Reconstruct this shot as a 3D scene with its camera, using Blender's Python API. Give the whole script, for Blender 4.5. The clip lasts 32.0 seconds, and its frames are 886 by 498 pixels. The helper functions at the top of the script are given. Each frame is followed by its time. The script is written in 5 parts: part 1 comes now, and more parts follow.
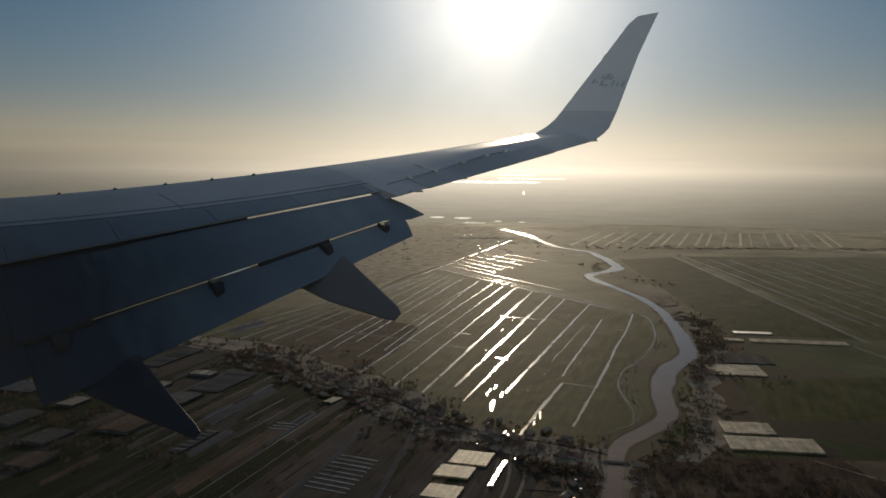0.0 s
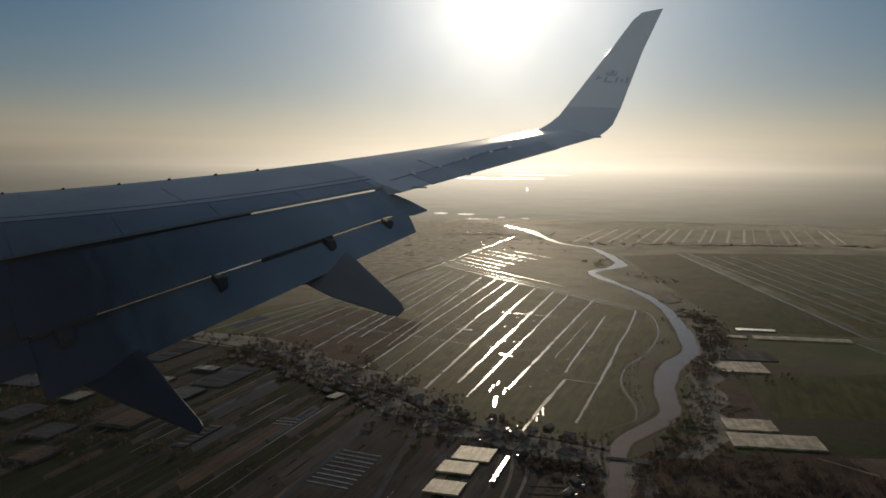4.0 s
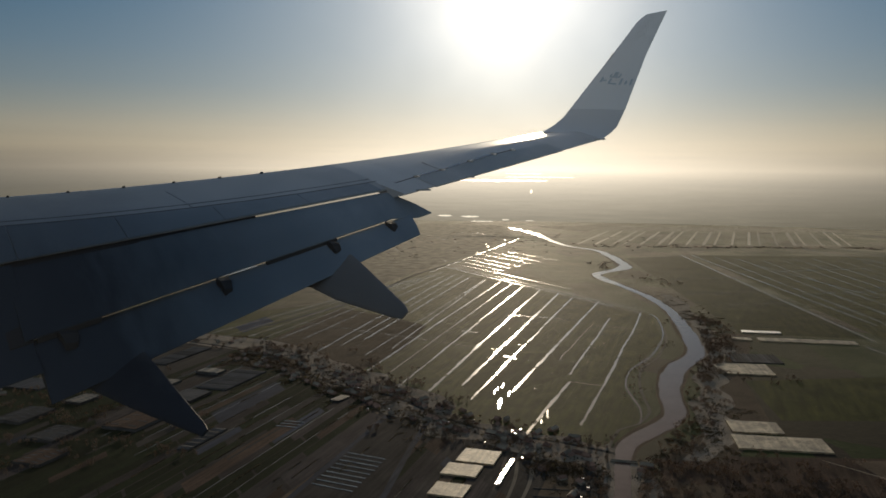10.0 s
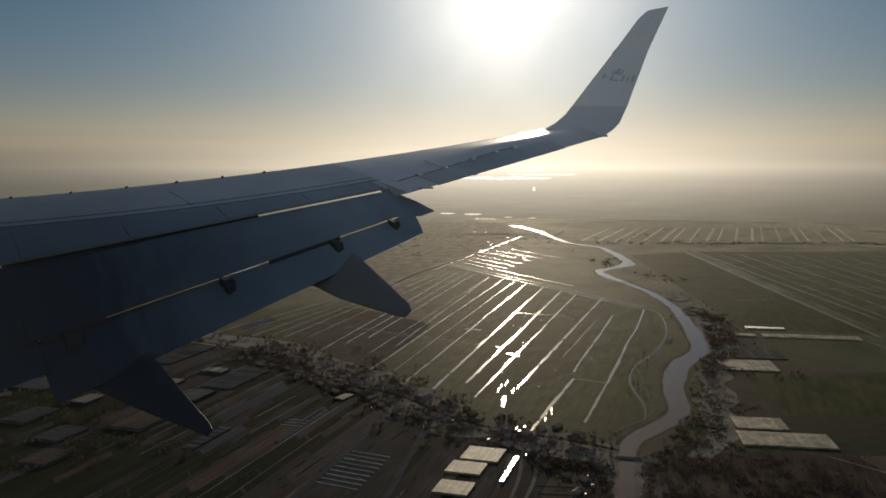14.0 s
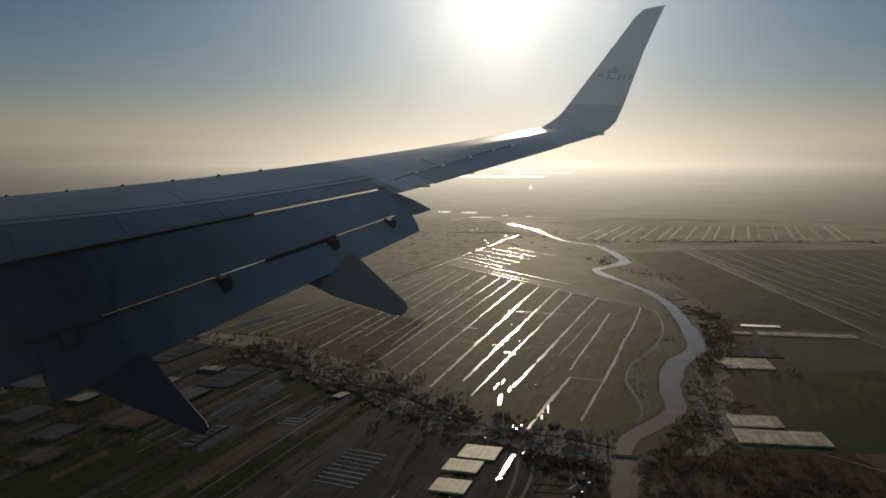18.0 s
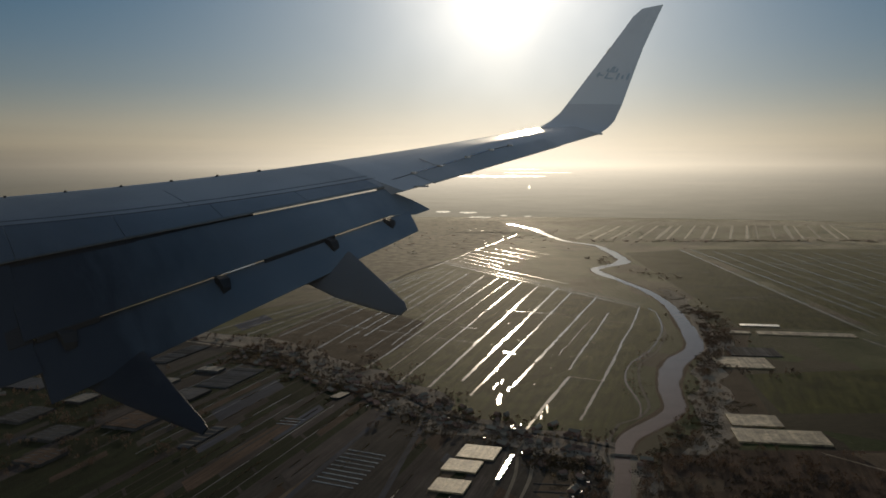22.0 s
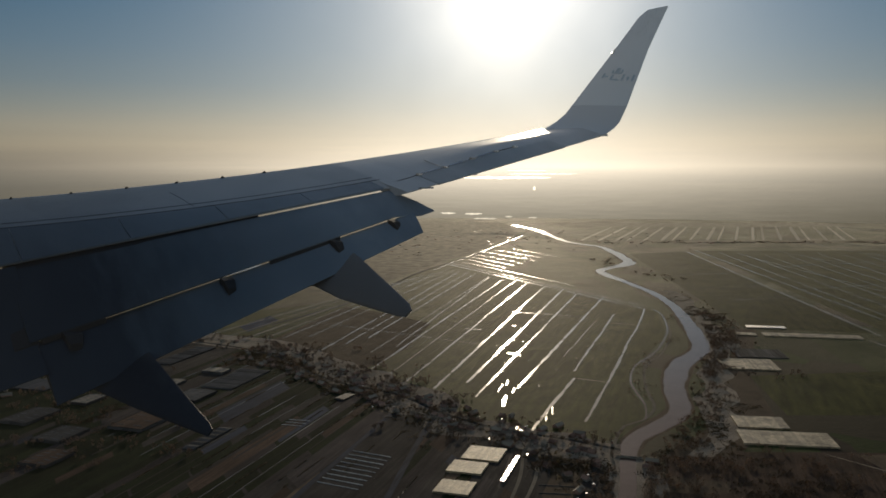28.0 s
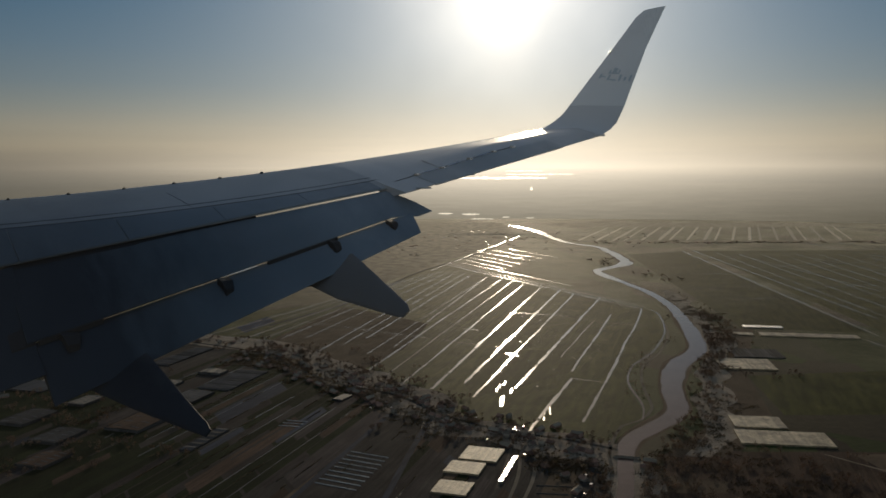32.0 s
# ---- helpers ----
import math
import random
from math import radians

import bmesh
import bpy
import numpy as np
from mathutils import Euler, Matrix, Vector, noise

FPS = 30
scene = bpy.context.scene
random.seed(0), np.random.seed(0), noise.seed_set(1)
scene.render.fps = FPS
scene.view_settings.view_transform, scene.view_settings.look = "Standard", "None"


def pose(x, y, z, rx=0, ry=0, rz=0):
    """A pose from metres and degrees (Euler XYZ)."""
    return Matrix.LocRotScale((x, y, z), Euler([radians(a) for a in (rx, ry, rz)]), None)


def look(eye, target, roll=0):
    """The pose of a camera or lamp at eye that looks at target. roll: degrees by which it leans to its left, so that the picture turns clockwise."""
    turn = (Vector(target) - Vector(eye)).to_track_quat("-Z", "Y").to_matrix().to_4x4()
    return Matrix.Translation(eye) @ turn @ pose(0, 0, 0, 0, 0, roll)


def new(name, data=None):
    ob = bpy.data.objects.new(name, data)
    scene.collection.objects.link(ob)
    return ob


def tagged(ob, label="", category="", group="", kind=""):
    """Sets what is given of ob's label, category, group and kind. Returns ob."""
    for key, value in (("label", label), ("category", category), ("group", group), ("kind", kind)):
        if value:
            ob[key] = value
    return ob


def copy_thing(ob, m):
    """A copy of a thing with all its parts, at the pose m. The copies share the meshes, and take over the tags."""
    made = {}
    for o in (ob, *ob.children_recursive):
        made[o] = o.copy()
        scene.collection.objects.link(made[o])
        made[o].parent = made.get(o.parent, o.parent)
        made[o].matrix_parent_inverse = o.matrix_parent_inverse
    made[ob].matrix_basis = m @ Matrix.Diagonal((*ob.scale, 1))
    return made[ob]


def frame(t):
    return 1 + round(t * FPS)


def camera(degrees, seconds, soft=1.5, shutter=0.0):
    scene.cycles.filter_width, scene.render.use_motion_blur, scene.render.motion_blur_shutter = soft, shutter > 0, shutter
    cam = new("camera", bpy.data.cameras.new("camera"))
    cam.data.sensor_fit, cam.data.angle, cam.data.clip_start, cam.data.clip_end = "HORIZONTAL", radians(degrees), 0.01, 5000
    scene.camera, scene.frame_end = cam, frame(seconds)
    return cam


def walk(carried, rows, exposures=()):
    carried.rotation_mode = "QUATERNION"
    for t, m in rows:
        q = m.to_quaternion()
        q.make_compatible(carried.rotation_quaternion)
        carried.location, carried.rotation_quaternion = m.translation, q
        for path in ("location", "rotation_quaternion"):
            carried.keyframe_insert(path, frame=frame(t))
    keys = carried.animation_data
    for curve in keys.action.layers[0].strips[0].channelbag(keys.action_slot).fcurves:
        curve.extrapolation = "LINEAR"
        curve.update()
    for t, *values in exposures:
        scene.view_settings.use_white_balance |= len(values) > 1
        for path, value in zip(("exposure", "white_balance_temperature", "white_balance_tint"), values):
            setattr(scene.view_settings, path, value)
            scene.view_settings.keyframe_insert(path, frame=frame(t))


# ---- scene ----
cam = camera(55.2, 32.0, soft=1.7)
EYE = Vector((0.0, 0.0, 300.0))
PATH = [  # seconds; drift of the held lens in metres; yaw, pitch, roll in degrees
    (0, 0.000, -0.001, -0.002, -0.66, -5.26, -0.35), (0.5, 0.002, 0.003, -0.001, -0.51, -5.40, -0.42), (1, 0.002, 0.004, -0.000, -0.42, -5.58, -0.49),
    (1.5, -0.000, -0.000, -0.001, -0.41, -5.74, -0.49), (2, -0.000, -0.002, -0.001, -0.42, -5.79, -0.43), (2.5, 0.001, -0.001, -0.000, -0.40, -5.76, -0.39),
    (3, -0.000, -0.002, -0.000, -0.40, -5.69, -0.44), (3.5, -0.002, -0.006, -0.001, -0.45, -5.61, -0.52), (5.5, -0.001, -0.005, -0.001, -0.32, -5.38, -0.39),
    (6, 0.001, -0.000, 0.000, -0.35, -5.39, -0.38), (6.5, 0.001, 0.001, 0.000, -0.37, -5.39, -0.30), (7, 0.001, -0.002, -0.000, -0.36, -5.37, -0.23),
    (7.5, 0.001, -0.002, -0.001, -0.31, -5.36, -0.22), (8, -0.001, -0.002, -0.001, -0.26, -5.38, -0.27), (8.5, -0.004, -0.005, -0.002, -0.26, -5.39, -0.31),
    (9, -0.005, -0.005, -0.002, -0.26, -5.36, -0.33), (9.5, -0.003, -0.003, -0.001, -0.21, -5.33, -0.35), (10, -0.001, 0.001, -0.000, -0.15, -5.37, -0.38),
    (10.5, 0.001, 0.004, 0.000, -0.11, -5.46, -0.38), (11, 0.002, 0.004, 0.001, -0.05, -5.53, -0.30), (11.5, 0.002, 0.003, 0.002, 0.05, -5.53, -0.17),
    (12, 0.002, 0.001, 0.001, 0.11, -5.49, -0.05), (12.5, 0.000, -0.000, 0.000, 0.07, -5.46, -0.00), (13, -0.000, -0.000, -0.000, -0.00, -5.46, -0.00),
    (13.5, -0.000, -0.000, 0.000, -0.02, -5.49, 0.01), (14, -0.000, -0.001, 0.001, 0.01, -5.51, 0.02), (14.5, 0.000, -0.002, 0.001, 0.03, -5.51, -0.01),
    (16.5, 0.004, 0.006, 0.001, -0.02, -5.57, -0.06), (17, 0.004, 0.007, 0.002, -0.12, -5.55, -0.06), (17.5, 0.004, 0.006, 0.002, -0.18, -5.59, -0.03),
    (18, 0.003, 0.004, 0.001, -0.21, -5.62, -0.01), (18.5, 0.003, 0.004, 0.001, -0.19, -5.63, -0.03), (19, 0.002, 0.001, 0.000, -0.16, -5.62, -0.03),
    (19.5, 0.001, -0.001, 0.000, -0.14, -5.62, -0.02), (20, 0.001, -0.001, -0.000, -0.14, -5.62, -0.02), (20.5, 0.001, 0.000, 0.000, -0.15, -5.61, 0.00),
    (21, 0.002, 0.002, 0.001, -0.20, -5.60, 0.05), (21.5, 0.003, 0.002, 0.001, -0.26, -5.60, 0.10), (22, 0.002, 0.000, 0.000, -0.31, -5.62, 0.12),
    (22.5, 0.001, -0.001, -0.000, -0.38, -5.63, 0.11), (23, 0.000, -0.001, 0.000, -0.42, -5.66, 0.06), (23.5, -0.000, -0.001, 0.000, -0.41, -5.72, 0.00),
    (24, 0.000, -0.001, 0.000, -0.40, -5.71, -0.01), (24.5, 0.001, 0.001, 0.000, -0.38, -5.66, 0.01), (25, 0.002, 0.001, 0.000, -0.35, -5.62, 0.01),
    (25.5, 0.000, -0.001, 0.000, -0.34, -5.62, -0.02), (27.5, 0.003, 0.001, 0.000, 0.05, -5.58, 0.12), (28, 0.005, 0.006, 0.003, 0.03, -5.53, 0.15),
    (28.5, 0.005, 0.008, 0.003, -0.00, -5.52, 0.19), (29, 0.004, 0.005, 0.002, -0.08, -5.53, 0.18), (29.5, 0.002, 0.001, 0.001, -0.10, -5.54, 0.17),
    (30, 0.001, 0.001, 0.001, -0.06, -5.53, 0.18), (30.5, 0.001, 0.001, 0.001, -0.05, -5.50, 0.16), (31, 0.000, 0.001, 0.000, -0.08, -5.48, 0.16),
    (31.5, -0.001, 0.000, 0.000, -0.13, -5.48, 0.20), (32, -0.003, -0.000, -0.001, -0.16, -5.50, 0.23),
]

walk(cam, [(t, pose(EYE.x + dx, EYE.y + dy, EYE.z + dz, 90 + pitch, roll, yaw)) for t, dx, dy, dz, yaw, pitch, roll in PATH],
     [(0, 0.0), (3, 0.05), (6, 0.14), (9, 0.16), (11, 0.08), (13, 0.03), (20, 0.0), (25, 0.05), (28, 0.09), (31, -0.03), (32, -0.05)])

# ---- sky and sun ----
SUN_AZ, SUN_EL = radians(4.6), radians(12.2)          # azimuth clockwise from +y
SUN = Vector((math.sin(SUN_AZ) * math.cos(SUN_EL), math.cos(SUN_AZ) * math.cos(SUN_EL), math.sin(SUN_EL)))
sun_data = bpy.data.lights.new("sun", "SUN")
sun_data.energy, sun_data.angle, sun_data.color = 1.3, radians(0.55), (1.0, 0.82, 0.58)
sun = new("sun", sun_data)
sun.matrix_world = look(SUN * 1500, (0, 0, 0))


class Nodes:
    """Short hand for building a node tree."""

    def __init__(self, tree):
        self.tree = tree
        tree.nodes.clear()

    def add(self, kind, **values):
        node = self.tree.nodes.new(kind)
        for key, value in values.items():
            setattr(node, key, value)
        return node

    def put(self, socket, value):
        if isinstance(value, bpy.types.NodeSocket):
            self.tree.links.new(value, socket)
        else:
            socket.default_value = value

    def math(self, op, a, b=0.0, c=0.0, clamp=False):
        node = self.add("ShaderNodeMath", operation=op, use_clamp=clamp)
        for i, v in enumerate((a, b, c)):
            self.put(node.inputs[i], v)
        return node.outputs[0]

    def vec(self, op, a, b=(0, 0, 0)):
        node = self.add("ShaderNodeVectorMath", operation=op)
        self.put(node.inputs[0], a)
        self.put(node.inputs[1], b)
        return node.outputs["Value"] if op == "DOT_PRODUCT" else node.outputs[0]

    def scale(self, colour, factor):
        node = self.add("ShaderNodeVectorMath", operation="SCALE")
        self.put(node.inputs[0], colour)
        self.put(node.inputs["Scale"], factor)
        return node.outputs[0]

    def mix(self, fac, a, b, blend="MIX"):
        node = self.add("ShaderNodeMix", data_type="RGBA", blend_type=blend)
        self.put(node.inputs[0], fac)
        self.put(node.inputs[6], a)
        self.put(node.inputs[7], b)
        return node.outputs[2]

    def noise(self, scale, detail=4.0, rough=0.55, coord=None):
        node = self.add("ShaderNodeTexNoise")
        node.inputs["Scale"].default_value, node.inputs["Detail"].default_value = scale, detail
        node.inputs["Roughness"].default_value = rough
        if coord is not None:
            self.put(node.inputs["Vector"], coord)
        return node.outputs[0]

    def ramp(self, fac, *stops):
        node = self.add("ShaderNodeValToRGB")
        ramp = node.color_ramp
        while len(ramp.elements) < len(stops):
            ramp.elements.new(0.5)
        for e, (at, colour) in zip(ramp.elements, stops):
            e.position, e.color = at, (*colour, 1) if len(colour) == 3 else colour
        self.put(node.inputs[0], fac)
        return node.outputs[0]


def glow(n, way):
    """The light of a hazy low-sun sky in the direction way: blue above, a warm band, a dull brown horizon, and the sun's aureole."""
    up = n.add("ShaderNodeSeparateXYZ")
    n.put(up.inputs[0], way)
    z = n.math("MULTIPLY_ADD", up.outputs[2], 0.5, 0.5)
    near = n.math("MAXIMUM", n.vec("DOT_PRODUCT", way, tuple(SUN)), 0.0)
    layers = n.ramp(z, (0.0, (0.05, 0.05, 0.045)), (0.45, (0.132, 0.117, 0.086)), (0.470, (0.160, 0.146, 0.108)), (0.493, (0.180, 0.168, 0.137)), (0.503, (0.220, 0.195, 0.151)), (0.513, (0.335, 0.291, 0.209)), (0.523, (0.322, 0.302, 0.236)), (0.534, (0.244, 0.268, 0.248)), (0.547, (0.176, 0.232, 0.258)), (0.567, (0.122, 0.196, 0.258)), (0.60, (0.060, 0.144, 0.232)), (0.645, (0.100, 0.110, 0.118)), (1.0, (0.028, 0.055, 0.095)))
    total = n.scale(layers, n.math("MULTIPLY_ADD", n.math("POWER", near, 3.0), 0.52, 0.50))
    veil = n.math("MULTIPLY_ADD", n.noise(7.0, 4, 0.6, coord=way), 0.9, 0.55)      # noise makes the glow round the sun uneven
    for power, gain, colour in ((5000.0, 14.0, (1.0, 0.97, 0.92)), (420.0, 0.20, (1.0, 0.97, 0.91)), (130.0, 0.33, (1.0, 0.94, 0.85)), (60.0, 0.30, (1.0, 0.88, 0.72)), (20.0, 0.25, (1.0, 0.92, 0.81))):
        total = n.vec("ADD", total, n.scale(colour, n.math("MULTIPLY", n.math("MULTIPLY", n.math("POWER", near, power), gain), veil if 50 < power < 1000 else 1.0)))
    low = n.math("POWER", n.math("SUBTRACT", 1.0, n.math("ABSOLUTE", up.outputs[2]), clamp=True), 30.0)
    warm = n.math("MULTIPLY", n.math("MULTIPLY", n.math("POWER", near, 16.0), low), 1.28)
    total = n.vec("ADD", total, n.scale((1.0, 0.84, 0.62), warm))
    away = n.math("MAXIMUM", n.vec("DOT_PRODUCT", way, (-math.sin(SUN_AZ), -math.cos(SUN_AZ), 0.0)), 0.0)     # the pale sky that faces a low sun
    wide = n.math("POWER", n.math("SUBTRACT", 1.0, n.math("ABSOLUTE", up.outputs[2]), clamp=True), 5.0)
    over = n.math("MULTIPLY_ADD", up.outputs[2], 12.0, 0.5, clamp=True)
    return n.vec("ADD", total, n.scale((0.72, 0.86, 0.97), n.math("MULTIPLY", n.math("MULTIPLY", away, wide), over)))


world = bpy.data.worlds.new("world")
scene.world = world
world.use_nodes = True
n = Nodes(world.node_tree)
sky = n.add("ShaderNodeTexSky", sky_type="NISHITA", sun_disc=False, sun_elevation=SUN_EL, sun_rotation=SUN_AZ,
            altitude=300.0, air_density=1.2, dust_density=1.2, ozone_density=1.6)
base = n.add("ShaderNodeBackground")
way = n.vec("NORMALIZE", n.add("ShaderNodeTexCoord").outputs["Generated"])
level = n.add("ShaderNodeSeparateXYZ")
n.put(level.inputs[0], way)
clear = n.math("MULTIPLY_ADD", level.outputs[2], 2.5, -0.75, clamp=True)     # the haze hides the clear sky lower down
n.put(base.inputs[0], n.scale(sky.outputs[0], clear))
base.inputs[1].default_value = 0.05
hazy = n.add("ShaderNodeBackground")
streak = n.add("ShaderNodeMapping")
streak.inputs["Scale"].default_value = (22.0, 22.0, 420.0)
n.put(streak.inputs[0], way)
bands = n.ramp(n.noise(1.0, 6, 0.62, coord=streak.outputs[0]), (0.30, (0.77, 0.775, 0.78)), (0.72, (0.97, 0.97, 0.97)))
below = n.math("MULTIPLY", level.outputs[2], -17.0, clamp=True)             # far land shows through the haze below the horizon
land = n.mix(below, (1, 1, 1, 1), n.mix(1.0, (0.86, 0.85, 0.82, 1), bands, "MULTIPLY"))
drift = n.add("ShaderNodeMapping")
drift.inputs["Scale"].default_value = (2.5, 2.5, 95.0)
n.put(drift.inputs[0], way)
layer = n.ramp(n.noise(1.0, 5, 0.6, coord=drift.outputs[0]), (0.32, (0.94, 0.945, 0.955)), (0.66, (1.035, 1.03, 1.025)))     # thin flat layers of haze
lower = n.math("MULTIPLY_ADD", n.math("ABSOLUTE", level.outputs[2]), -11.0, 1.0, clamp=True)
land = n.mix(1.0, land, n.mix(lower, (1, 1, 1, 1), layer), "MULTIPLY")
n.put(hazy.inputs[0], n.mix(1.0, glow(n, way), land, "MULTIPLY"))
both = n.add("ShaderNodeAddShader")
n.tree.links.new(base.outputs[0], both.inputs[0])
n.tree.links.new(hazy.outputs[0], both.inputs[1])
n.tree.links.new(both.outputs[0], n.add("ShaderNodeOutputWorld").inputs[0])


# ---- materials ----
def surface(name, paint, rough=0.6, metal=0.0, bump=None, spec=0.5, thin=0.0, haze_sheen=0.0, tint=None, patch=(0.011, 0.3), coat=0.0):
    """A Principled material. paint and rough: values, or functions of the node helper; bump: (scale, strength, distance)."""
    mat = bpy.data.materials.new(name)
    mat.use_nodes = True
    n = Nodes(mat.node_tree)
    bsdf = n.add("ShaderNodeBsdfPrincipled")
    colour = paint(n) if callable(paint) else (*paint, 1)
    n.put(bsdf.inputs["Base Color"], colour)
    n.put(bsdf.inputs["Roughness"], rough(n) if callable(rough) else rough)
    bsdf.inputs["Metallic"].default_value = metal
    bsdf.inputs["Specular IOR Level"].default_value = spec
    bsdf.inputs["Coat Weight"].default_value, bsdf.inputs["Coat Roughness"].default_value = coat, 0.24
    if tint:
        bsdf.inputs["Specular Tint"].default_value = (*tint, 1)
    if haze_sheen:                     # haze over the land put in as sheen, brighter at a grazing look
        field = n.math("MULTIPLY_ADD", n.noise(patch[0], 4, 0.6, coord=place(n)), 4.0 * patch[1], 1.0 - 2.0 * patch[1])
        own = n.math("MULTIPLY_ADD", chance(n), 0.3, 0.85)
        n.put(bsdf.inputs["Sheen Weight"], n.math("MULTIPLY", n.math("MULTIPLY", n.math("MAXIMUM", field, 0.12), own), haze_sheen, clamp=True))
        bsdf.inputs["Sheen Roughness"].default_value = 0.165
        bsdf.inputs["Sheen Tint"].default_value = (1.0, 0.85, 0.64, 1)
    if bump:
        relief = n.add("ShaderNodeBump")
        relief.inputs["Strength"].default_value, relief.inputs["Distance"].default_value = bump[1], bump[2]
        where = place(n)
        if len(bump) > 3:       # ripples drawn out one way
            drawn = n.add("ShaderNodeMapping")
            drawn.inputs["Scale"].default_value = bump[3]
            n.put(drawn.inputs[0], local(n))
            where = drawn.outputs[0]
        n.put(relief.inputs["Height"], n.noise(bump[0], 5, coord=where))
        n.put(bsdf.inputs["Normal"], relief.outputs[0])
    last = bsdf.outputs[0]
    if thin:                    # leaves let part of the light through
        lit, blend = n.add("ShaderNodeBsdfTranslucent"), n.add("ShaderNodeMixShader")
        n.put(lit.inputs[0], colour)
        blend.inputs[0].default_value = thin
        n.tree.links.new(last, blend.inputs[1])
        n.tree.links.new(lit.outputs[0], blend.inputs[2])
        last = blend.outputs[0]
    n.tree.links.new(last, n.add("ShaderNodeOutputMaterial").inputs[0])
    return mat


def place(n):
    return n.add("ShaderNodeNewGeometry").outputs["Position"]


def local(n):
    return n.add("ShaderNodeTexCoord").outputs["Object"]


def chance(n):
    return n.add("ShaderNodeObjectInfo").outputs["Random"]


def patchy(a, b, big=0.01, small=0.12, vary=0.35):
    """Two colours mixed by large stains and fine grain, each object a little different."""
    def paint(n):
        stain = n.noise(big, 3, coord=place(n))
        grain = n.noise(small, 6, 0.65, coord=place(n))
        f = n.math("MULTIPLY_ADD", grain, 0.5, n.math("MULTIPLY", stain, 0.6))
        c = n.mix(n.ramp(f, (0.38, (0, 0, 0)), (0.72, (1, 1, 1))), (*a, 1), (*b, 1))
        return n.mix(1.0, c, n.ramp(chance(n), (0.0, (1 - vary,) * 3), (1.0, (1 + vary,) * 3)), "MULTIPLY")
    return paint


def rows_paint(a, b, vary=0.2, across=0.32):
    """Worked land: crop rows and wheel tracks running along the strips, over stains and fine grain."""
    base = patchy(a, b, 0.02, 0.25, vary)

    def paint(n):
        turned = n.add("ShaderNodeMapping", vector_type="TEXTURE")
        turned.inputs["Rotation"].default_value = (0, 0, -0.30)
        turned.inputs["Scale"].default_value = (1 / across, 85.0, 1)
        n.put(turned.inputs[0], place(n))
        rows = n.ramp(n.noise(1.0, 3, 0.6, coord=turned.outputs[0]), (0.36, (0.72, 0.72, 0.72)), (0.66, (1.28, 1.26, 1.24)))
        return n.mix(1.0, base(n), rows, "MULTIPLY")
    return paint


def plots_paint(n):
    """Open land: patchwork of pastures and bare plots with meandering stains."""
    cell = n.add("ShaderNodeTexVoronoi", distance="CHEBYCHEV")
    cell.inputs["Scale"].default_value = 0.0042
    turned = n.add("ShaderNodeMapping")
    turned.inputs["Rotation"].default_value = (0, 0, 0.3)
    turned.inputs["Scale"].default_value = (1.9, 0.8, 1)
    n.put(turned.inputs[0], place(n))
    n.put(cell.inputs["Vector"], turned.outputs[0])
    pick = n.add("ShaderNodeSeparateXYZ")
    n.put(pick.inputs[0], cell.outputs["Color"])
    c = n.ramp(pick.outputs[0], (0.0, (0.028, 0.040, 0.011)), (0.35, (0.048, 0.062, 0.017)), (0.6, (0.038, 0.045, 0.017)), (0.8, (0.052, 0.039, 0.024)), (1.0, (0.034, 0.027, 0.018)))
    grain = n.noise(0.08, 6, 0.7, coord=place(n))
    return n.mix(1.0, c, n.ramp(grain, (0.3, (0.7, 0.7, 0.7)), (0.75, (1.25, 1.25, 1.25))), "MULTIPLY")


M_LAND = surface("open_land", plots_paint, 0.69, bump=(0.15, 0.8, 0.8), spec=0.02, haze_sheen=0.70, patch=(0.006, 0.5))
M_GRASS = surface("wet_pasture", rows_paint((0.026, 0.029, 0.006), (0.064, 0.063, 0.013), 0.30, 0.10), 0.68, bump=(0.2, 0.8, 0.6), spec=0.02, haze_sheen=0.35)
M_SWARD = surface("short_grazed_turf", rows_paint((0.021, 0.026, 0.005), (0.056, 0.058, 0.012), 0.25, 0.12), 0.72, bump=(0.2, 0.8, 0.6), spec=0.02, haze_sheen=0.45)
# Brown haze over the near plots is painted into soil, crop and peat colours.
M_SOIL = surface("dark_soil", rows_paint((0.040, 0.033, 0.030), (0.080, 0.064, 0.057), 0.3), 0.9, bump=(0.3, 0.8, 0.5), spec=0.03, haze_sheen=0.12)
M_CROP = surface("nursery_crop", rows_paint((0.037, 0.033, 0.028), (0.075, 0.063, 0.054), 0.14, 0.2), 0.9, bump=(0.4, 0.8, 0.6), spec=0.03, haze_sheen=0.12)
M_PEAT = surface("red_brown_peat", rows_paint((0.052, 0.033, 0.022), (0.100, 0.064, 0.045), 0.3), 0.9, bump=(0.4, 0.8, 0.6), spec=0.03, haze_sheen=0.12)
M_CONIFER = surface("dark_nursery_shrubs", rows_paint((0.006, 0.012, 0.004), (0.021, 0.029, 0.010), 0.3, 0.5), 0.9, bump=(0.5, 0.9, 0.8), spec=0.03, haze_sheen=0.05)
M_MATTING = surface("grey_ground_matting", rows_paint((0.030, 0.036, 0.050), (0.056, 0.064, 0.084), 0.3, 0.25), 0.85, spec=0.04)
M_TOWN = surface("mottled_far_town", patchy((0.014, 0.013, 0.010), (0.085, 0.075, 0.058), 0.016, 0.045, 0.1), 0.8, spec=0.03, haze_sheen=0.8, patch=(0.03, 0.9))
M_THICKET = surface("low_brown_thicket", patchy((0.18, 0.143, 0.103), (0.40, 0.315, 0.23), 0.03, 0.3, 0.2), 0.95, bump=(0.35, 1.0, 1.2), spec=0.03, haze_sheen=0.36, patch=(0.05, 0.6))
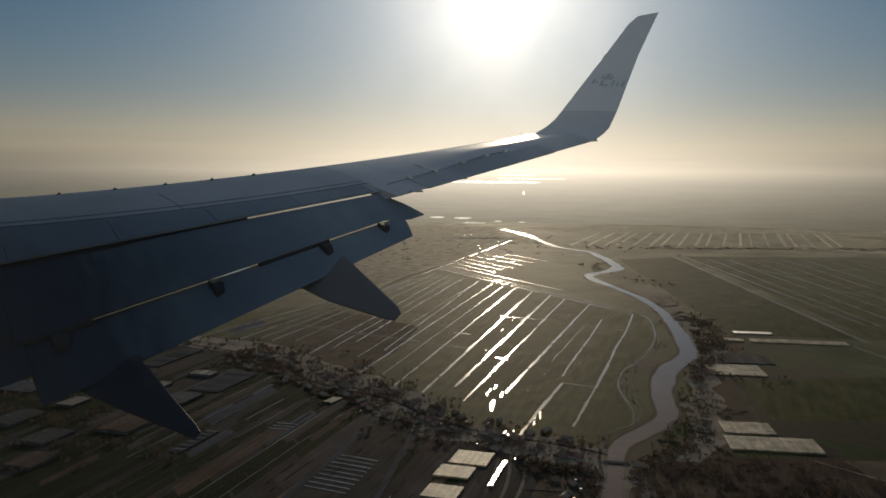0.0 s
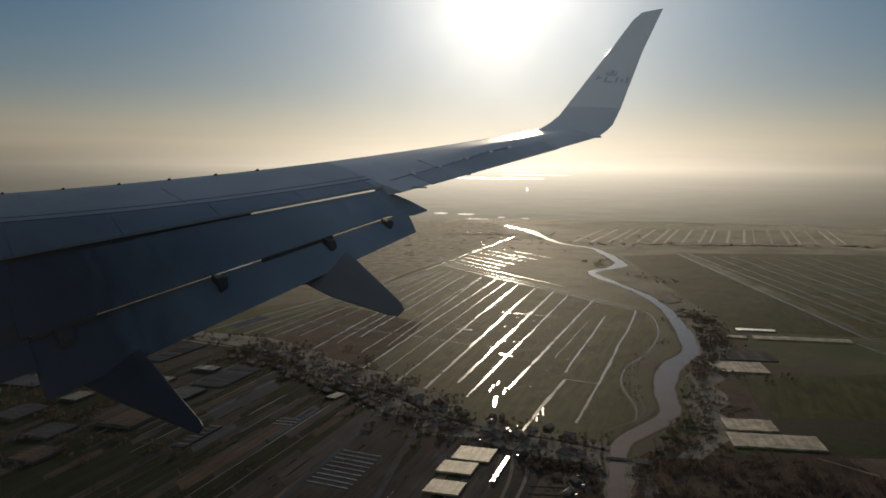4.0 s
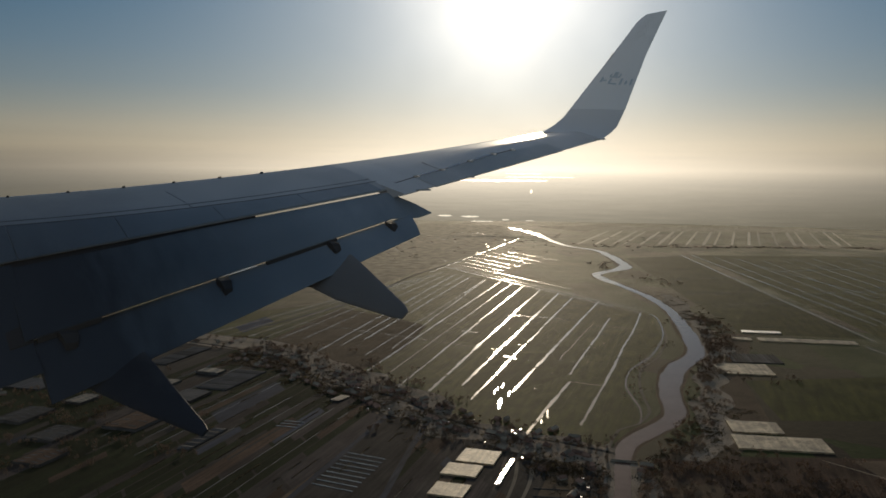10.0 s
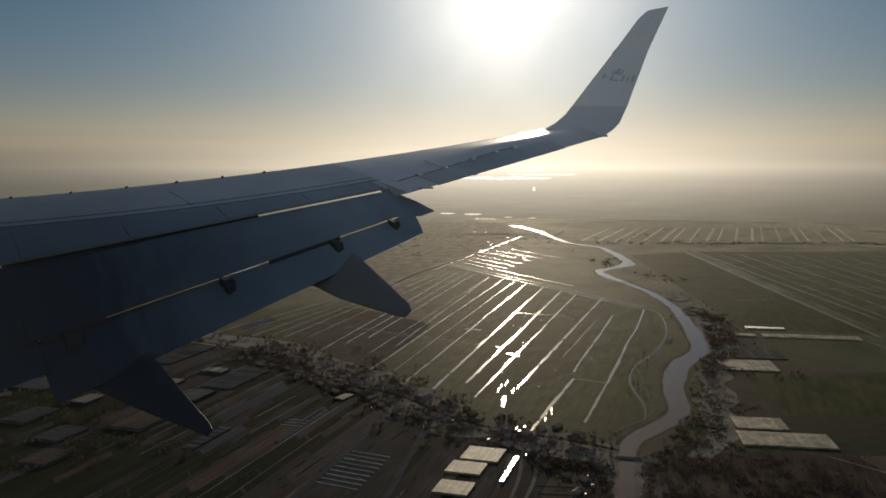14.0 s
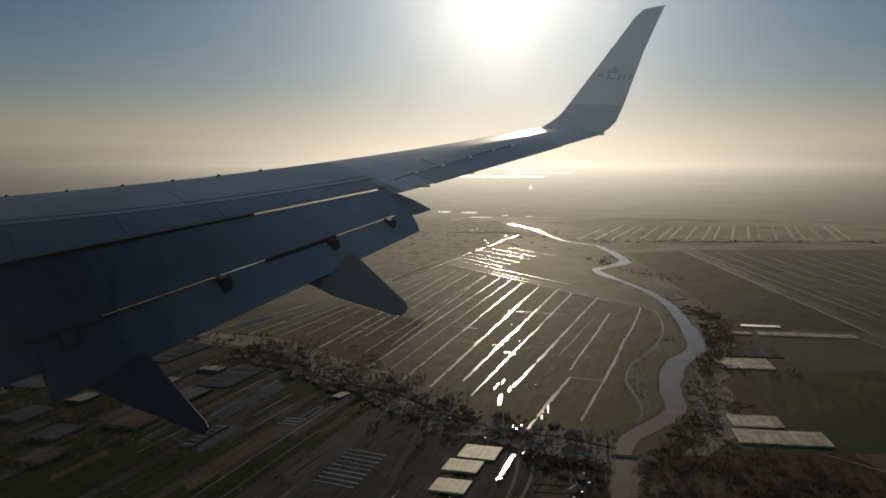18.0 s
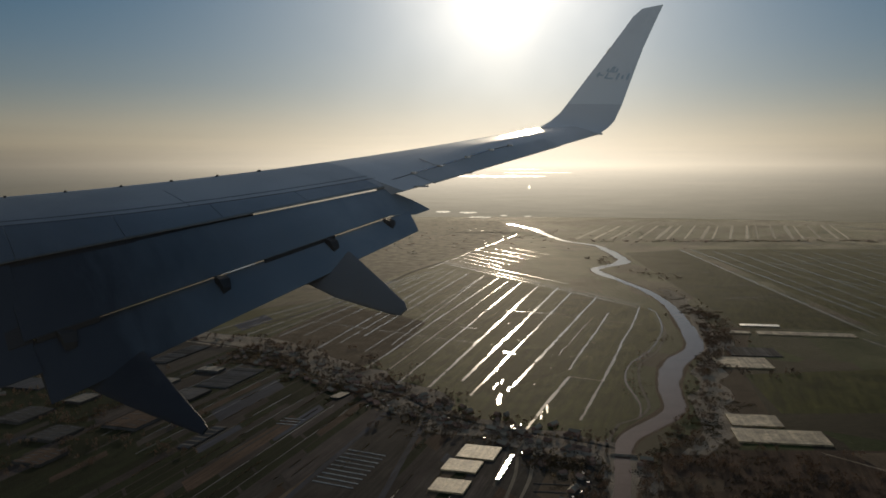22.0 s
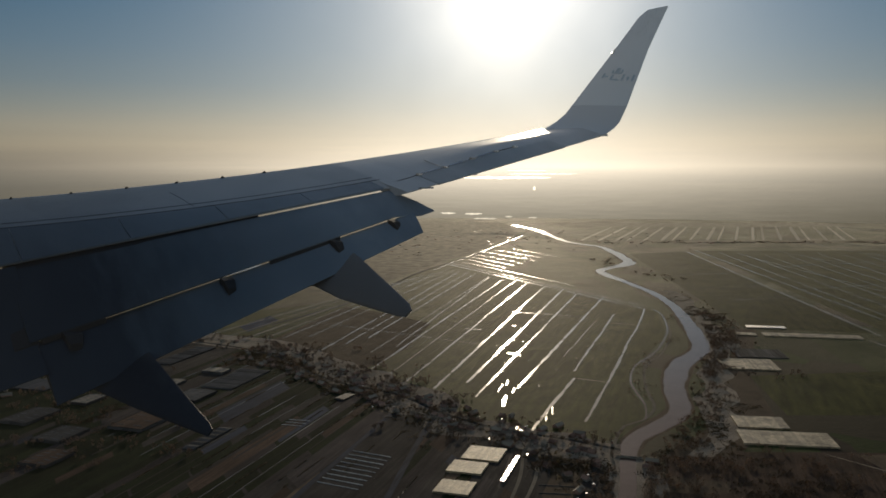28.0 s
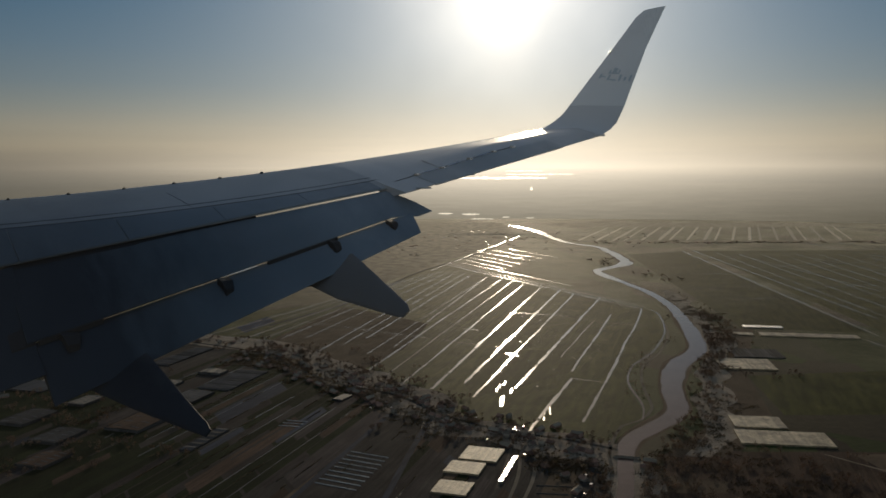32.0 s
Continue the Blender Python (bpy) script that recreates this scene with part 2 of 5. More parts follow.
M_ROAD = surface("worn_asphalt", patchy((0.036, 0.034, 0.031), (0.062, 0.057, 0.051), 0.05, 0.5, 0.1), 0.9, spec=0.05, haze_sheen=0.06)
M_GRAVEL = surface("pale_yard", patchy((0.10, 0.084, 0.062), (0.19, 0.160, 0.120), 0.05, 0.5, 0.25), 0.9, spec=0.1, haze_sheen=0.5)
# Warm haze and sky light on the water are painted into its base colour.
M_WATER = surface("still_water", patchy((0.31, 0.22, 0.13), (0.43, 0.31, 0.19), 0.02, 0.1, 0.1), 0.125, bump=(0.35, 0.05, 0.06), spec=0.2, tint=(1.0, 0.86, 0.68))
M_RUFFLED = surface("wind_ruffled_water", patchy((0.06, 0.045, 0.03), (0.09, 0.066, 0.042), 0.02, 0.1, 0.1), 0.23, bump=(0.25, 0.06, 0.08), tint=(1.0, 0.88, 0.72))
# Murky brown water, with the reddish haze over it mixed into the colour.
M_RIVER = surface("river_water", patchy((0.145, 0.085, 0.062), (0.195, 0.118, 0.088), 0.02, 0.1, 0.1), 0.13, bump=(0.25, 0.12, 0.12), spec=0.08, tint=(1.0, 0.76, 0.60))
# Far ditch water, its pale sky glare painted into the base colour.
M_FAR_DITCH = surface("pale_far_ditch_water", patchy((0.42, 0.35, 0.245), (0.60, 0.50, 0.36), 0.02, 0.1, 0.25), 0.6, spec=0.05, haze_sheen=0.6)
M_WET = surface("wet_flat_roof", patchy((0.10, 0.10, 0.10), (0.2, 0.19, 0.18), 0.1, 0.8, 0.4), 0.14)
M_REED = surface("reed_bank", patchy((0.082, 0.058, 0.036), (0.165, 0.115, 0.074), 0.03, 0.4, 0.2), 0.95, bump=(0.5, 0.8, 0.6), spec=0.05, haze_sheen=0.26)
M_GLASS = surface("glasshouse_roof", patchy((0.024, 0.025, 0.027), (0.060, 0.060, 0.060), 0.05, 0.5, 0.4), 0.42, spec=0.2)
M_DULL = surface("dusty_ribbed_glass", patchy((0.050, 0.048, 0.046), (0.105, 0.100, 0.094), 0.06, 0.6, 0.45), 0.85, spec=0.04)
M_SHEET = surface("grey_roof_sheet", patchy((0.19, 0.155, 0.11), (0.33, 0.27, 0.19), 0.04, 0.6, 0.35), 0.6, spec=0.2)
M_TAN = surface("weathered_tan_roof", patchy((0.10, 0.073, 0.040), (0.66, 0.50, 0.29), 0.06, 0.35, 0.25), 0.6, spec=0.5)
M_WALL = surface("brick_wall", patchy((0.26, 0.14, 0.10), (0.40, 0.25, 0.18), 0.1, 1.2, 0.3), 0.85)
M_PALE = surface("pale_wall", patchy((0.26, 0.22, 0.17), (0.40, 0.34, 0.27), 0.1, 1.0, 0.2), 0.8)
M_TILE = surface("roof_tile", patchy((0.19, 0.115, 0.078), (0.38, 0.22, 0.15), 0.1, 1.4, 0.5), lambda n: n.math("MULTIPLY_ADD", chance(n), 0.3, 0.42), spec=0.2)
M_BARK = surface("bark", patchy((0.05, 0.04, 0.03), (0.09, 0.07, 0.05), 0.3, 3, 0.2), 0.9)
# Twig and tree colours lightened to stand in for haze on backlit crowns.
M_LEAF = surface("haze_lightened_twigs", patchy((0.15, 0.115, 0.065), (0.28, 0.22, 0.13), 0.05, 0.6, 0.35), 0.85, spec=0.1, thin=0.7, haze_sheen=0.9)
M_GROVE = surface("dark_garden_trees", patchy((0.20, 0.152, 0.110), (0.42, 0.32, 0.235), 0.06, 0.7, 0.2), 0.9, spec=0.05, thin=0.65, haze_sheen=0.9)
M_CANVAS = surface("white_foil", patchy((0.45, 0.45, 0.43), (0.62, 0.61, 0.58), 0.1, 1.0, 0.2), 0.4)


def skin(name, a, b, rough, metal=0.0, spec=0.5, inboard_shade=0.0, coat=0.0):
    """Painted aircraft skin: grime in chordwise streaks, and a fine orange-peel; the inboard end can be darkened by
    shade painted into its colour.
    """
    def paint(n):
        stretched = n.add("ShaderNodeMapping")
        stretched.inputs["Scale"].default_value = (0.35, 2.4, 1.0)
        n.put(stretched.inputs[0], local(n))
        streak = n.noise(1.0, 5, 0.6, coord=stretched.outputs[0])
        cloud = n.noise(0.5, 4, 0.5, coord=local(n))
        clean = n.mix(n.math("MULTIPLY_ADD", streak, 1.0, n.math("MULTIPLY_ADD", cloud, 1.1, -0.55), clamp=True), (*a, 1), (*b, 1))
        if not inboard_shade:
            return clean
        # Shade painted into the skin colour, strongest inboard and fading outboard.
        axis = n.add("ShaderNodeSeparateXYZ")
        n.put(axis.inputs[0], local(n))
        shade_mask = n.math("MULTIPLY_ADD", axis.outputs[1], -0.24, n.math("MULTIPLY_ADD", streak, 0.7, 2.3), clamp=True)
        return n.mix(n.math("MULTIPLY", shade_mask, inboard_shade), clean, (0.008, 0.015, 0.027, 1))

    def gloss(n):
        return n.math("MULTIPLY_ADD", n.noise(1.6, 6, 0.65, coord=local(n)), 0.34, rough - 0.17)
    return surface(name, paint, gloss, metal, bump=(1.0, 0.5, 0.014, (5.0, 0.7, 1.0)) if coat else (7.0, 0.05, 0.01), spec=spec, coat=coat)


# Spoilers and flaps carry shade in their colour; the tip carries sun glare.
M_SKIN = skin("grey_wing_paint", (0.315, 0.34, 0.357), (0.53, 0.547, 0.557), 0.44, inboard_shade=0.5)
M_SPOILER = skin("shaded_spoiler_paint", (0.145, 0.190, 0.230), (0.298, 0.350, 0.398), 0.46, spec=0.35, inboard_shade=0.5)
M_TIP = skin("glossy_lit_tip_paint", (0.44, 0.445, 0.45), (0.66, 0.655, 0.645), 0.54, spec=0.9, coat=0.7)
M_FLAP = skin("shaded_flap_paint", (0.124, 0.174, 0.218), (0.305, 0.365, 0.415), 0.46, spec=0.35, inboard_shade=0.92)
M_POD = skin("fairing_paint", (0.15, 0.14, 0.13), (0.29, 0.275, 0.26), 0.6, spec=0.25, inboard_shade=0.96)
M_WHITE = skin("white_winglet_paint", (0.86, 0.88, 0.89), (0.93, 0.94, 0.94), 0.30)
M_ROOT = skin("pale_grey_winglet_paint", (0.64, 0.66, 0.68), (0.76, 0.77, 0.78), 0.36)
M_DARK = surface("dark_trim_and_filler", (0.018, 0.018, 0.020), 0.6)
M_BARE = skin("bare_metal_edge", (0.5, 0.5, 0.5), (0.65, 0.65, 0.65), 0.24, 1.0)
M_LOGO = surface("blue_marking", (0.52, 0.62, 0.68), 0.4)


def window_pane():
    """Clear acrylic whose fine scratches scatter a trace of the light about its straight way."""
    mat = bpy.data.materials.new("scratched_cabin_window")
    mat.use_nodes = True
    n = Nodes(mat.node_tree)
    clear = n.add("ShaderNodeBsdfTransparent")
    clear.inputs[0].default_value = (0.99, 0.99, 0.99, 1)
    pair = n.add("ShaderNodeMixShader")
    for k, ior in enumerate((1.12, 1 / 1.12)):
        bent = n.add("ShaderNodeBsdfRefraction", distribution="BECKMANN")
        bent.inputs["Roughness"].default_value, bent.inputs["IOR"].default_value = 1.0, ior
        n.tree.links.new(bent.outputs[0], pair.inputs[1 + k])
    blend = n.add("ShaderNodeMixShader")
    blend.inputs[0].default_value = SCRATCHES
    n.tree.links.new(clear.outputs[0], blend.inputs[1])
    n.tree.links.new(pair.outputs[0], blend.inputs[2])
    n.tree.links.new(blend.outputs[0], n.add("ShaderNodeOutputMaterial").inputs[0])
    return mat


SCRATCHES = 0.005
M_PANE = window_pane()


# ---- mesh helpers ----
def mesh_of(name, verts, faces, mat, smooth=False):
    me = bpy.data.meshes.new(name)
    me.from_pydata([tuple(v) for v in verts], [], faces)
    me.update()
    bm = bmesh.new()
    bm.from_mesh(me)
    bmesh.ops.recalc_face_normals(bm, faces=bm.faces)
    bm.to_mesh(me)
    bm.free()
    me.materials.append(mat)
    if smooth:
        me.polygons.foreach_set("use_smooth", [True] * len(me.polygons))
        me.set_sharp_from_angle(angle=radians(38))
    return me


def part(name, me, parent, label=""):
    ob = new(name, me)
    ob.parent = parent
    if label:
        tagged(ob, label)
    return ob


def loft(rings):
    """Vertices and faces of a closed tube through rings of equal length, with both ends shut."""
    k = len(rings[0])
    verts = [v for r in rings for v in r]
    faces = [(i * k + j, i * k + (j + 1) % k, (i + 1) * k + (j + 1) % k, (i + 1) * k + j) for i in range(len(rings) - 1) for j in range(k)]
    faces += [tuple(range(k)), tuple(range((len(rings) - 1) * k, len(rings) * k))]
    return verts, faces


def block(x0, y0, z0, x1, y1, z1, b=0.0):
    """A box with its upper edges chamfered by b."""
    low = [(x0, y0, z0), (x1, y0, z0), (x1, y1, z0), (x0, y1, z0)]
    mid = [(x, y, z1 - b) for x, y, _ in low]
    rings = [low, mid]
    if b:
        rings.append([(x0 + b, y0 + b, z1), (x1 - b, y0 + b, z1), (x1 - b, y1 - b, z1), (x0 + b, y1 - b, z1)])
    return loft(rings)


def join(*pieces):
    verts, faces = [], []
    for v, f in pieces:
        base = len(verts)
        verts += list(v)
        faces += [tuple(i + base for i in face) for face in f]
    return verts, faces


# ---- the land: one sheet to the far rim ----
def build_ground():
    rings, spokes = [0.0, 250, 500, 800, 1200, 1700, 2300, 3000, 3700, 4400, 4975], 96
    verts, faces = [(0, 0, 0)], []
    for r in rings[1:]:
        verts += [(r * math.sin(2 * math.pi * k / spokes), r * math.cos(2 * math.pi * k / spokes), 0) for k in range(spokes)]
    faces += [(0, 1 + k, 1 + (k + 1) % spokes) for k in range(spokes)]
    for i in range(len(rings) - 2):
        a, b = 1 + i * spokes, 1 + (i + 1) * spokes
        faces += [(a + k, b + k, b + (k + 1) % spokes, a + (k + 1) % spokes) for k in range(spokes)]
    tagged(new("ground", mesh_of("ground", verts, faces, M_LAND)), "flat wet green polder land reaching the hazy horizon", "ground", kind="structure")


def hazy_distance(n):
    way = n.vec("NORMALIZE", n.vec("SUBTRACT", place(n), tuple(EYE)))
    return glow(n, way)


build_ground()


# ---- the wing ----
YAW = 48.0                      # the lens looks this far ahead of square to the fuselage
SEAT = Vector((22.2, 1.6, 0.0))    # the eye, aft of the wing apex and out from the centre line


def le(y):
    return 0.523 * y


def chord(y):
    return 5.521 - 0.227 * y


def at(y, f):
    return le(y) + f * chord(y)


def z_crest(y):
    return 0.00583 * y * y + 0.01004 * y - 0.940


def z_spoiler(y):
    return 0.00803 * y * y - 0.02317 * y - 1.215


def z_rear(y):
    return 0.1876 * y - 2.7246


def z_aileron(y):
    return 0.00106 * y * y + 0.23353 * y - 3.549


def z_outer(y):
    """The rear upper skin outboard of the flaps."""
    k = min(max((y - 12.38) / 0.9, 0.0), 1.0)
    return z_spoiler(y) * (1 - k) + k * (z_crest(y) + (z_aileron(y) - z_crest(y)) * (0.45 - 0.38 * min(max((y - 13.6) / 1.2, 0.0), 1.0)))


def z_slot(y):
    return 0.3018 * y - 4.634


def z_flap(y):
    return 0.3935 * y - 6.053


def build_wing():
    wing = new("airliner")
    turn = Matrix.Rotation(radians(-YAW), 4, "Z")
    wing.matrix_world = Matrix.Translation(EYE - turn @ SEAT) @ turn
    tagged(wing, "airliner with grey wing, extended flaps and upswept white winglet", "aircraft")

    def ys(a, b, count):
        return [a + (b - a) * i / (count - 1) for i in range(count)]

    # fuselage shell round the seat, with the opening of the cabin window
    middle = -0.10
    xs = sorted([4.0 + 1.25 * i for i in range(25)] + [SEAT.x - 0.42, SEAT.x + 0.08])
    turns = sorted([radians(7.5 * i) for i in range(48) if i not in (0, 1)] + [radians(-3.2), radians(10.2)])
    rows, cols, verts, faces = len(xs), len(turns), [], []
    gap = (xs.index(SEAT.x - 0.42), turns.index(radians(-3.2)))
    for radius in (1.682, 1.655):
        verts += [(x, radius * math.cos(a), middle + radius * math.sin(a)) for x in xs for a in turns]
    for layer in (0, rows * cols):
        for i in range(rows - 1):
            for j in range(cols):
                if (i, j) != gap and (i, j) != (gap[0], gap[1]):
                    faces.append(tuple(layer + q for q in (i * cols + j, i * cols + (j + 1) % cols, (i + 1) * cols + (j + 1) % cols, (i + 1) * cols + j)))
    i, j = gap
    edge = [i * cols + j, i * cols + j + 1, (i + 1) * cols + j + 1, (i + 1) * cols + j]
    faces += [(a, b, b + rows * cols, a + rows * cols) for a, b in zip(edge, edge[1:] + edge[:1])]
    for i in (0, rows - 1):
        faces += [tuple(i * cols + j for j in range(cols)), tuple(rows * cols + i * cols + j for j in range(cols))]
    part("fuselage", mesh_of("fuselage", verts, faces, M_SKIN, True), wing, "pale grey fuselage shell with a cabin window opening")

    arc = [radians(-3.2 + 13.4 * i / 6) for i in range(7)]
    rings = [[(x, r * math.cos(a), middle + r * math.sin(a)) for r, a in [(1.664, a) for a in arc] + [(1.671, a) for a in reversed(arc)]] for x in (SEAT.x - 0.42, SEAT.x + 0.08)]
    pane = part("cabin_window", mesh_of("cabin_window", *loft(rings), M_PANE, True), wing, "clear scratched acrylic cabin window pane")
    pane.visible_shadow = False

    # main box up to the flaps' outer end
    def box_ring(y):
        c, zc, zp, zt = chord(y), z_crest(y), z_spoiler(y), z_rear(y)
        mid = zc + (zp - zc) * 0.42
        return [(at(y, f), y, z) for f, z in ((0.0, zc), (0.05, zc + (zp - zc) * 0.03), (0.14, zc + (zp - zc) * 0.12), (0.28, zc + (zp - zc) * 0.30), (0.46, zc + (zp - zc) * 0.64), (0.62, zp), (0.70, zp + (zt - zp) * 0.47), (0.78, zt), (0.78, zt - 0.035),
                (0.62, zp - 0.055 * c), (0.42, mid - 0.085 * c), (0.2, zc - 0.115 * c), (0.05, zc - 0.095 * c), (-0.025, zc - 0.06 * c), (-0.035, zc - 0.035 * c), (-0.02, zc - 0.012 * c))]
    part("wing_box", mesh_of("wing_box", *loft([box_ring(y) for y in ys(1.15, 12.38, 26)]), M_SKIN, True), wing)

    # outer wing behind the aileron
    def outer_ring(y):
        c, zc, za = chord(y), z_crest(y), z_aileron(y)
        zp = z_outer(y)
        k = min(max((y - 13.2) / 1.6, 0.0), 1.0)            # flatter crest towards the tip
        return [(at(y, f), y, z) for f, z in ((0.0, zc), (0.05, zc + (zp - zc) * (0.03 + 0.03 * k)), (0.14, zc + (zp - zc) * (0.12 + 0.07 * k)), (0.28, zc + (zp - zc) * (0.30 + 0.12 * k)), (0.46, zc + (zp - zc) * (0.64 + 0.09 * k)), (0.62, zp), (0.78, zp + (za - zp) * 0.42), (1.0, za), (1.0, za - 0.018),
                (0.8, za - 0.04 * c), (0.42, zc - 0.12 * c), (0.2, zc - 0.115 * c), (0.05, zc - 0.085 * c), (-0.025, zc - 0.05 * c), (-0.035, zc - 0.03 * c), (-0.02, zc - 0.012 * c))]
    part("outer_wing", mesh_of("outer_wing", *loft([outer_ring(y) for y in ys(12.38, 16.90, 13)]), M_TIP, True), wing)

    # bare metal leading edge along the crest
    for a, b in ((1.2, 4.6), (4.62, 8.0), (8.02, 11.4), (11.42, 14.6), (14.62, 16.8)):
        rings = [[(at(y, f), y, z_crest(y) + dz) for f, dz in ((-0.024, -0.016 * chord(y)), (-0.012, -0.003), (0.0, 0.004), (0.014, 0.004), (0.018, -0.01), (-0.01, -0.03 * chord(y)))] for y in ys(a, b, 6)]
        part("leading_edge", mesh_of("leading_edge", *loft(rings), M_BARE, True), wing, "bare metal leading edge strip")

    # spoilers, each a plate lying on the rear of the box
    edges = (2.6, 4.3, 5.95, 7.65, 9.30, 10.85, 12.25)
    for a, b in zip(edges, edges[1:]):
        rings = []
        for y in ys(a + 0.008, b - 0.008, 4):
            zp, zt = z_spoiler(y), z_rear(y)
            rings.append([(at(y, 0.625), y, zp + 0.004), (at(y, 0.64), y, zp + (zt - zp) * 0.12 + 0.022), (at(y, 0.79), y, zt + 0.018), (at(y, 0.793), y, zt - 0.012), (at(y, 0.66), y, zp + (zt - zp) * 0.2 - 0.01)])
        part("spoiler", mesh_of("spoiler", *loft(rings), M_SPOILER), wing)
    rings = [[(at(y, 0.6145), y, z_spoiler(y) + 0.012), (at(y, 0.618), y, z_spoiler(y) + 0.009), (at(y, 0.618), y, z_spoiler(y) - 0.02), (at(y, 0.6145), y, z_spoiler(y) - 0.02)] for y in ys(4.0, 12.9, 10)]
    part("spoiler_seal", mesh_of("spoiler_seal", *loft(rings), M_DARK), wing)
    rings = [[(at(y, 0.55), y, z_crest(y) + (z_spoiler(y) - z_crest(y)) * 0.842 + 0.006), (at(y, 0.552), y, z_crest(y) + (z_spoiler(y) - z_crest(y)) * 0.85 + 0.006), (at(y, 0.552), y, z_spoiler(y)), (at(y, 0.55), y, z_spoiler(y))] for y in ys(4.0, 12.4, 10)]
    part("skin_joint", mesh_of("skin_joint", *loft(rings), M_DARK), wing)

    # shaded cove under the rear edge, drawn as a dark filler strip
    rings = [[(at(y, 0.70), y, z_rear(y) - 0.05), (at(y, 0.778), y, z_rear(y) - 0.037), (at(y, 0.80), y, z_rear(y) - 0.11), (at(y, 0.70), y, z_rear(y) - 0.16)] for y in ys(5.75, 9.85, 6)]
    part("cove_seal", mesh_of("cove_seal", *loft(rings), M_DARK), wing)

    # flap panels: the large fore flap and the smaller aft flap behind its slot
    def fore_ring(y0, skew=0.0, droop=0.0):
        out = []
        for f, k, dz in ((0.775, 0.0, -0.115), (0.785, 0.0, -0.065), (0.81, 0.10, -0.038), (0.88, 0.32, -0.003), (0.96, 0.62, 0.045), (1.06, 1.0, 0.055), (1.06, 1.0, 0.035), (0.96, 0.62, -0.06), (0.86, 0.30, -0.16), (0.79, 0.0, -0.19)):
            y = y0 + skew * (f - 0.78)
            out.append((at(y, f), y, z_rear(y) + (z_slot(y) - z_rear(y)) * k + dz - droop * k))
        return out
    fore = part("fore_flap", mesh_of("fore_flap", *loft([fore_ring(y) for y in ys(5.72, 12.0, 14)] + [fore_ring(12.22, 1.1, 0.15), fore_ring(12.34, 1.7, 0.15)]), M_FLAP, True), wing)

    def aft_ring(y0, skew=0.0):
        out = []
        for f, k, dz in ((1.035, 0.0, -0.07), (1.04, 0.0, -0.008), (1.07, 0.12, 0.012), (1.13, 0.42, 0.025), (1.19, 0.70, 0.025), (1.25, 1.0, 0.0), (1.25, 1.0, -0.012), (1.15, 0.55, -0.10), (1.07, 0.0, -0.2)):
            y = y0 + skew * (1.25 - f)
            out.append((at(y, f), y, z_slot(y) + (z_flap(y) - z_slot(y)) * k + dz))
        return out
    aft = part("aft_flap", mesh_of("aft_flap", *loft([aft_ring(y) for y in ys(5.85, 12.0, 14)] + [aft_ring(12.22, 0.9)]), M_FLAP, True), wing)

    def inboard_ring(y):
        zt, zs = z_rear(y), z_slot(y)
        return [(at(y, f), y, z) for f, z in ((0.775, zt - 0.13), (0.80, zt - 0.06), (0.92, zt + (zs - zt) * 0.45), (1.08, zs - 0.12), (1.17, zs - 0.42), (1.17, zs - 0.44), (1.02, zs - 0.28), (0.85, zt - 0.4))]
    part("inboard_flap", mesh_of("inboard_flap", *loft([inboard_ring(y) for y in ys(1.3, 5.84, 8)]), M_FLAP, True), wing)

    # Dark filler added over the open gap at the flap's end.
    rings = [[(x, y, z - 0.05) for x, y, z in fore_ring(y)] for y in (5.5, 5.65, 5.85)]
    part("flap_end_seal", mesh_of("flap_end_seal", *loft(rings), M_DARK), fore)
    # Dark fillers close these stretches of the slot.
    for a, b in ((5.9, 6.85), (9.6, 10.9)):
        rings = [[(at(y, 1.045), y, z_slot(y) + 0.045), (at(y, 1.062), y, z_slot(y) + 0.03), (at(y, 1.062), y, z_slot(y) - 0.05), (at(y, 1.045), y, z_slot(y) - 0.05)] for y in ys(a, b, 4)]
        part("slot_seal", mesh_of("slot_seal", *loft(rings), M_DARK), fore)

    # hinge brackets over the slot
    for y, w in ((6.32, 0.14), (8.80, 0.11), (10.78, 0.09), (11.92, 0.08)):
        zs, zf, x = z_slot(y), z_flap(y), at(y, 1.06)
        rings = [[(x + dx, y - w * k, zs + dz), (x + dx, y + w * k, zs + dz), (x + dx, y + w * k, zs + dz - 0.12), (x + dx, y - w * k, zs + dz - 0.12)] for dx, dz, k in ((-0.05, 0.005, 0.6), (0.0, 0.02, 1.0), (0.16, -0.02, 1.0), (0.26, -0.16, 0.7))]
        part("hinge_bracket", mesh_of("hinge_bracket", *loft(rings), M_DARK), aft)

    # flap-track fairings: drooped pods, upper and lower edge from nose to tail
    for upper, lower in ((((8.6, 11.06, -1.38), (9.64, 10.89, -1.69), (10.5, 10.82, -2.05), (11.25, 10.69, -2.31), (11.40, 10.61, -2.38)), ((7.8, 10.2, -2.30), (9.16, 10.15, -2.17), (9.75, 10.30, -2.35), (11.1, 10.50, -2.51), (11.33, 10.52, -2.505))),
                         (((7.6, 7.44, -2.99), (8.86, 7.22, -3.10), (10.1, 7.10, -3.36), (11.36, 6.94, -3.575), (11.60, 6.86, -3.585)), ((6.6, 6.4, -3.75), (8.24, 6.45, -3.62), (9.6, 6.60, -3.68), (11.3, 6.75, -3.675), (11.55, 6.80, -3.69)))):
        rings = []
        for k, (u, d) in enumerate(zip(upper, lower)):
            u, d = Vector(u), Vector(d)
            mid, half = (u + d) / 2, (u - d) / 2
            side = half.cross(Vector((1, 0, 0))).normalized() * (0.05, 0.03, 0.036, 0.03, 0.015)[k]
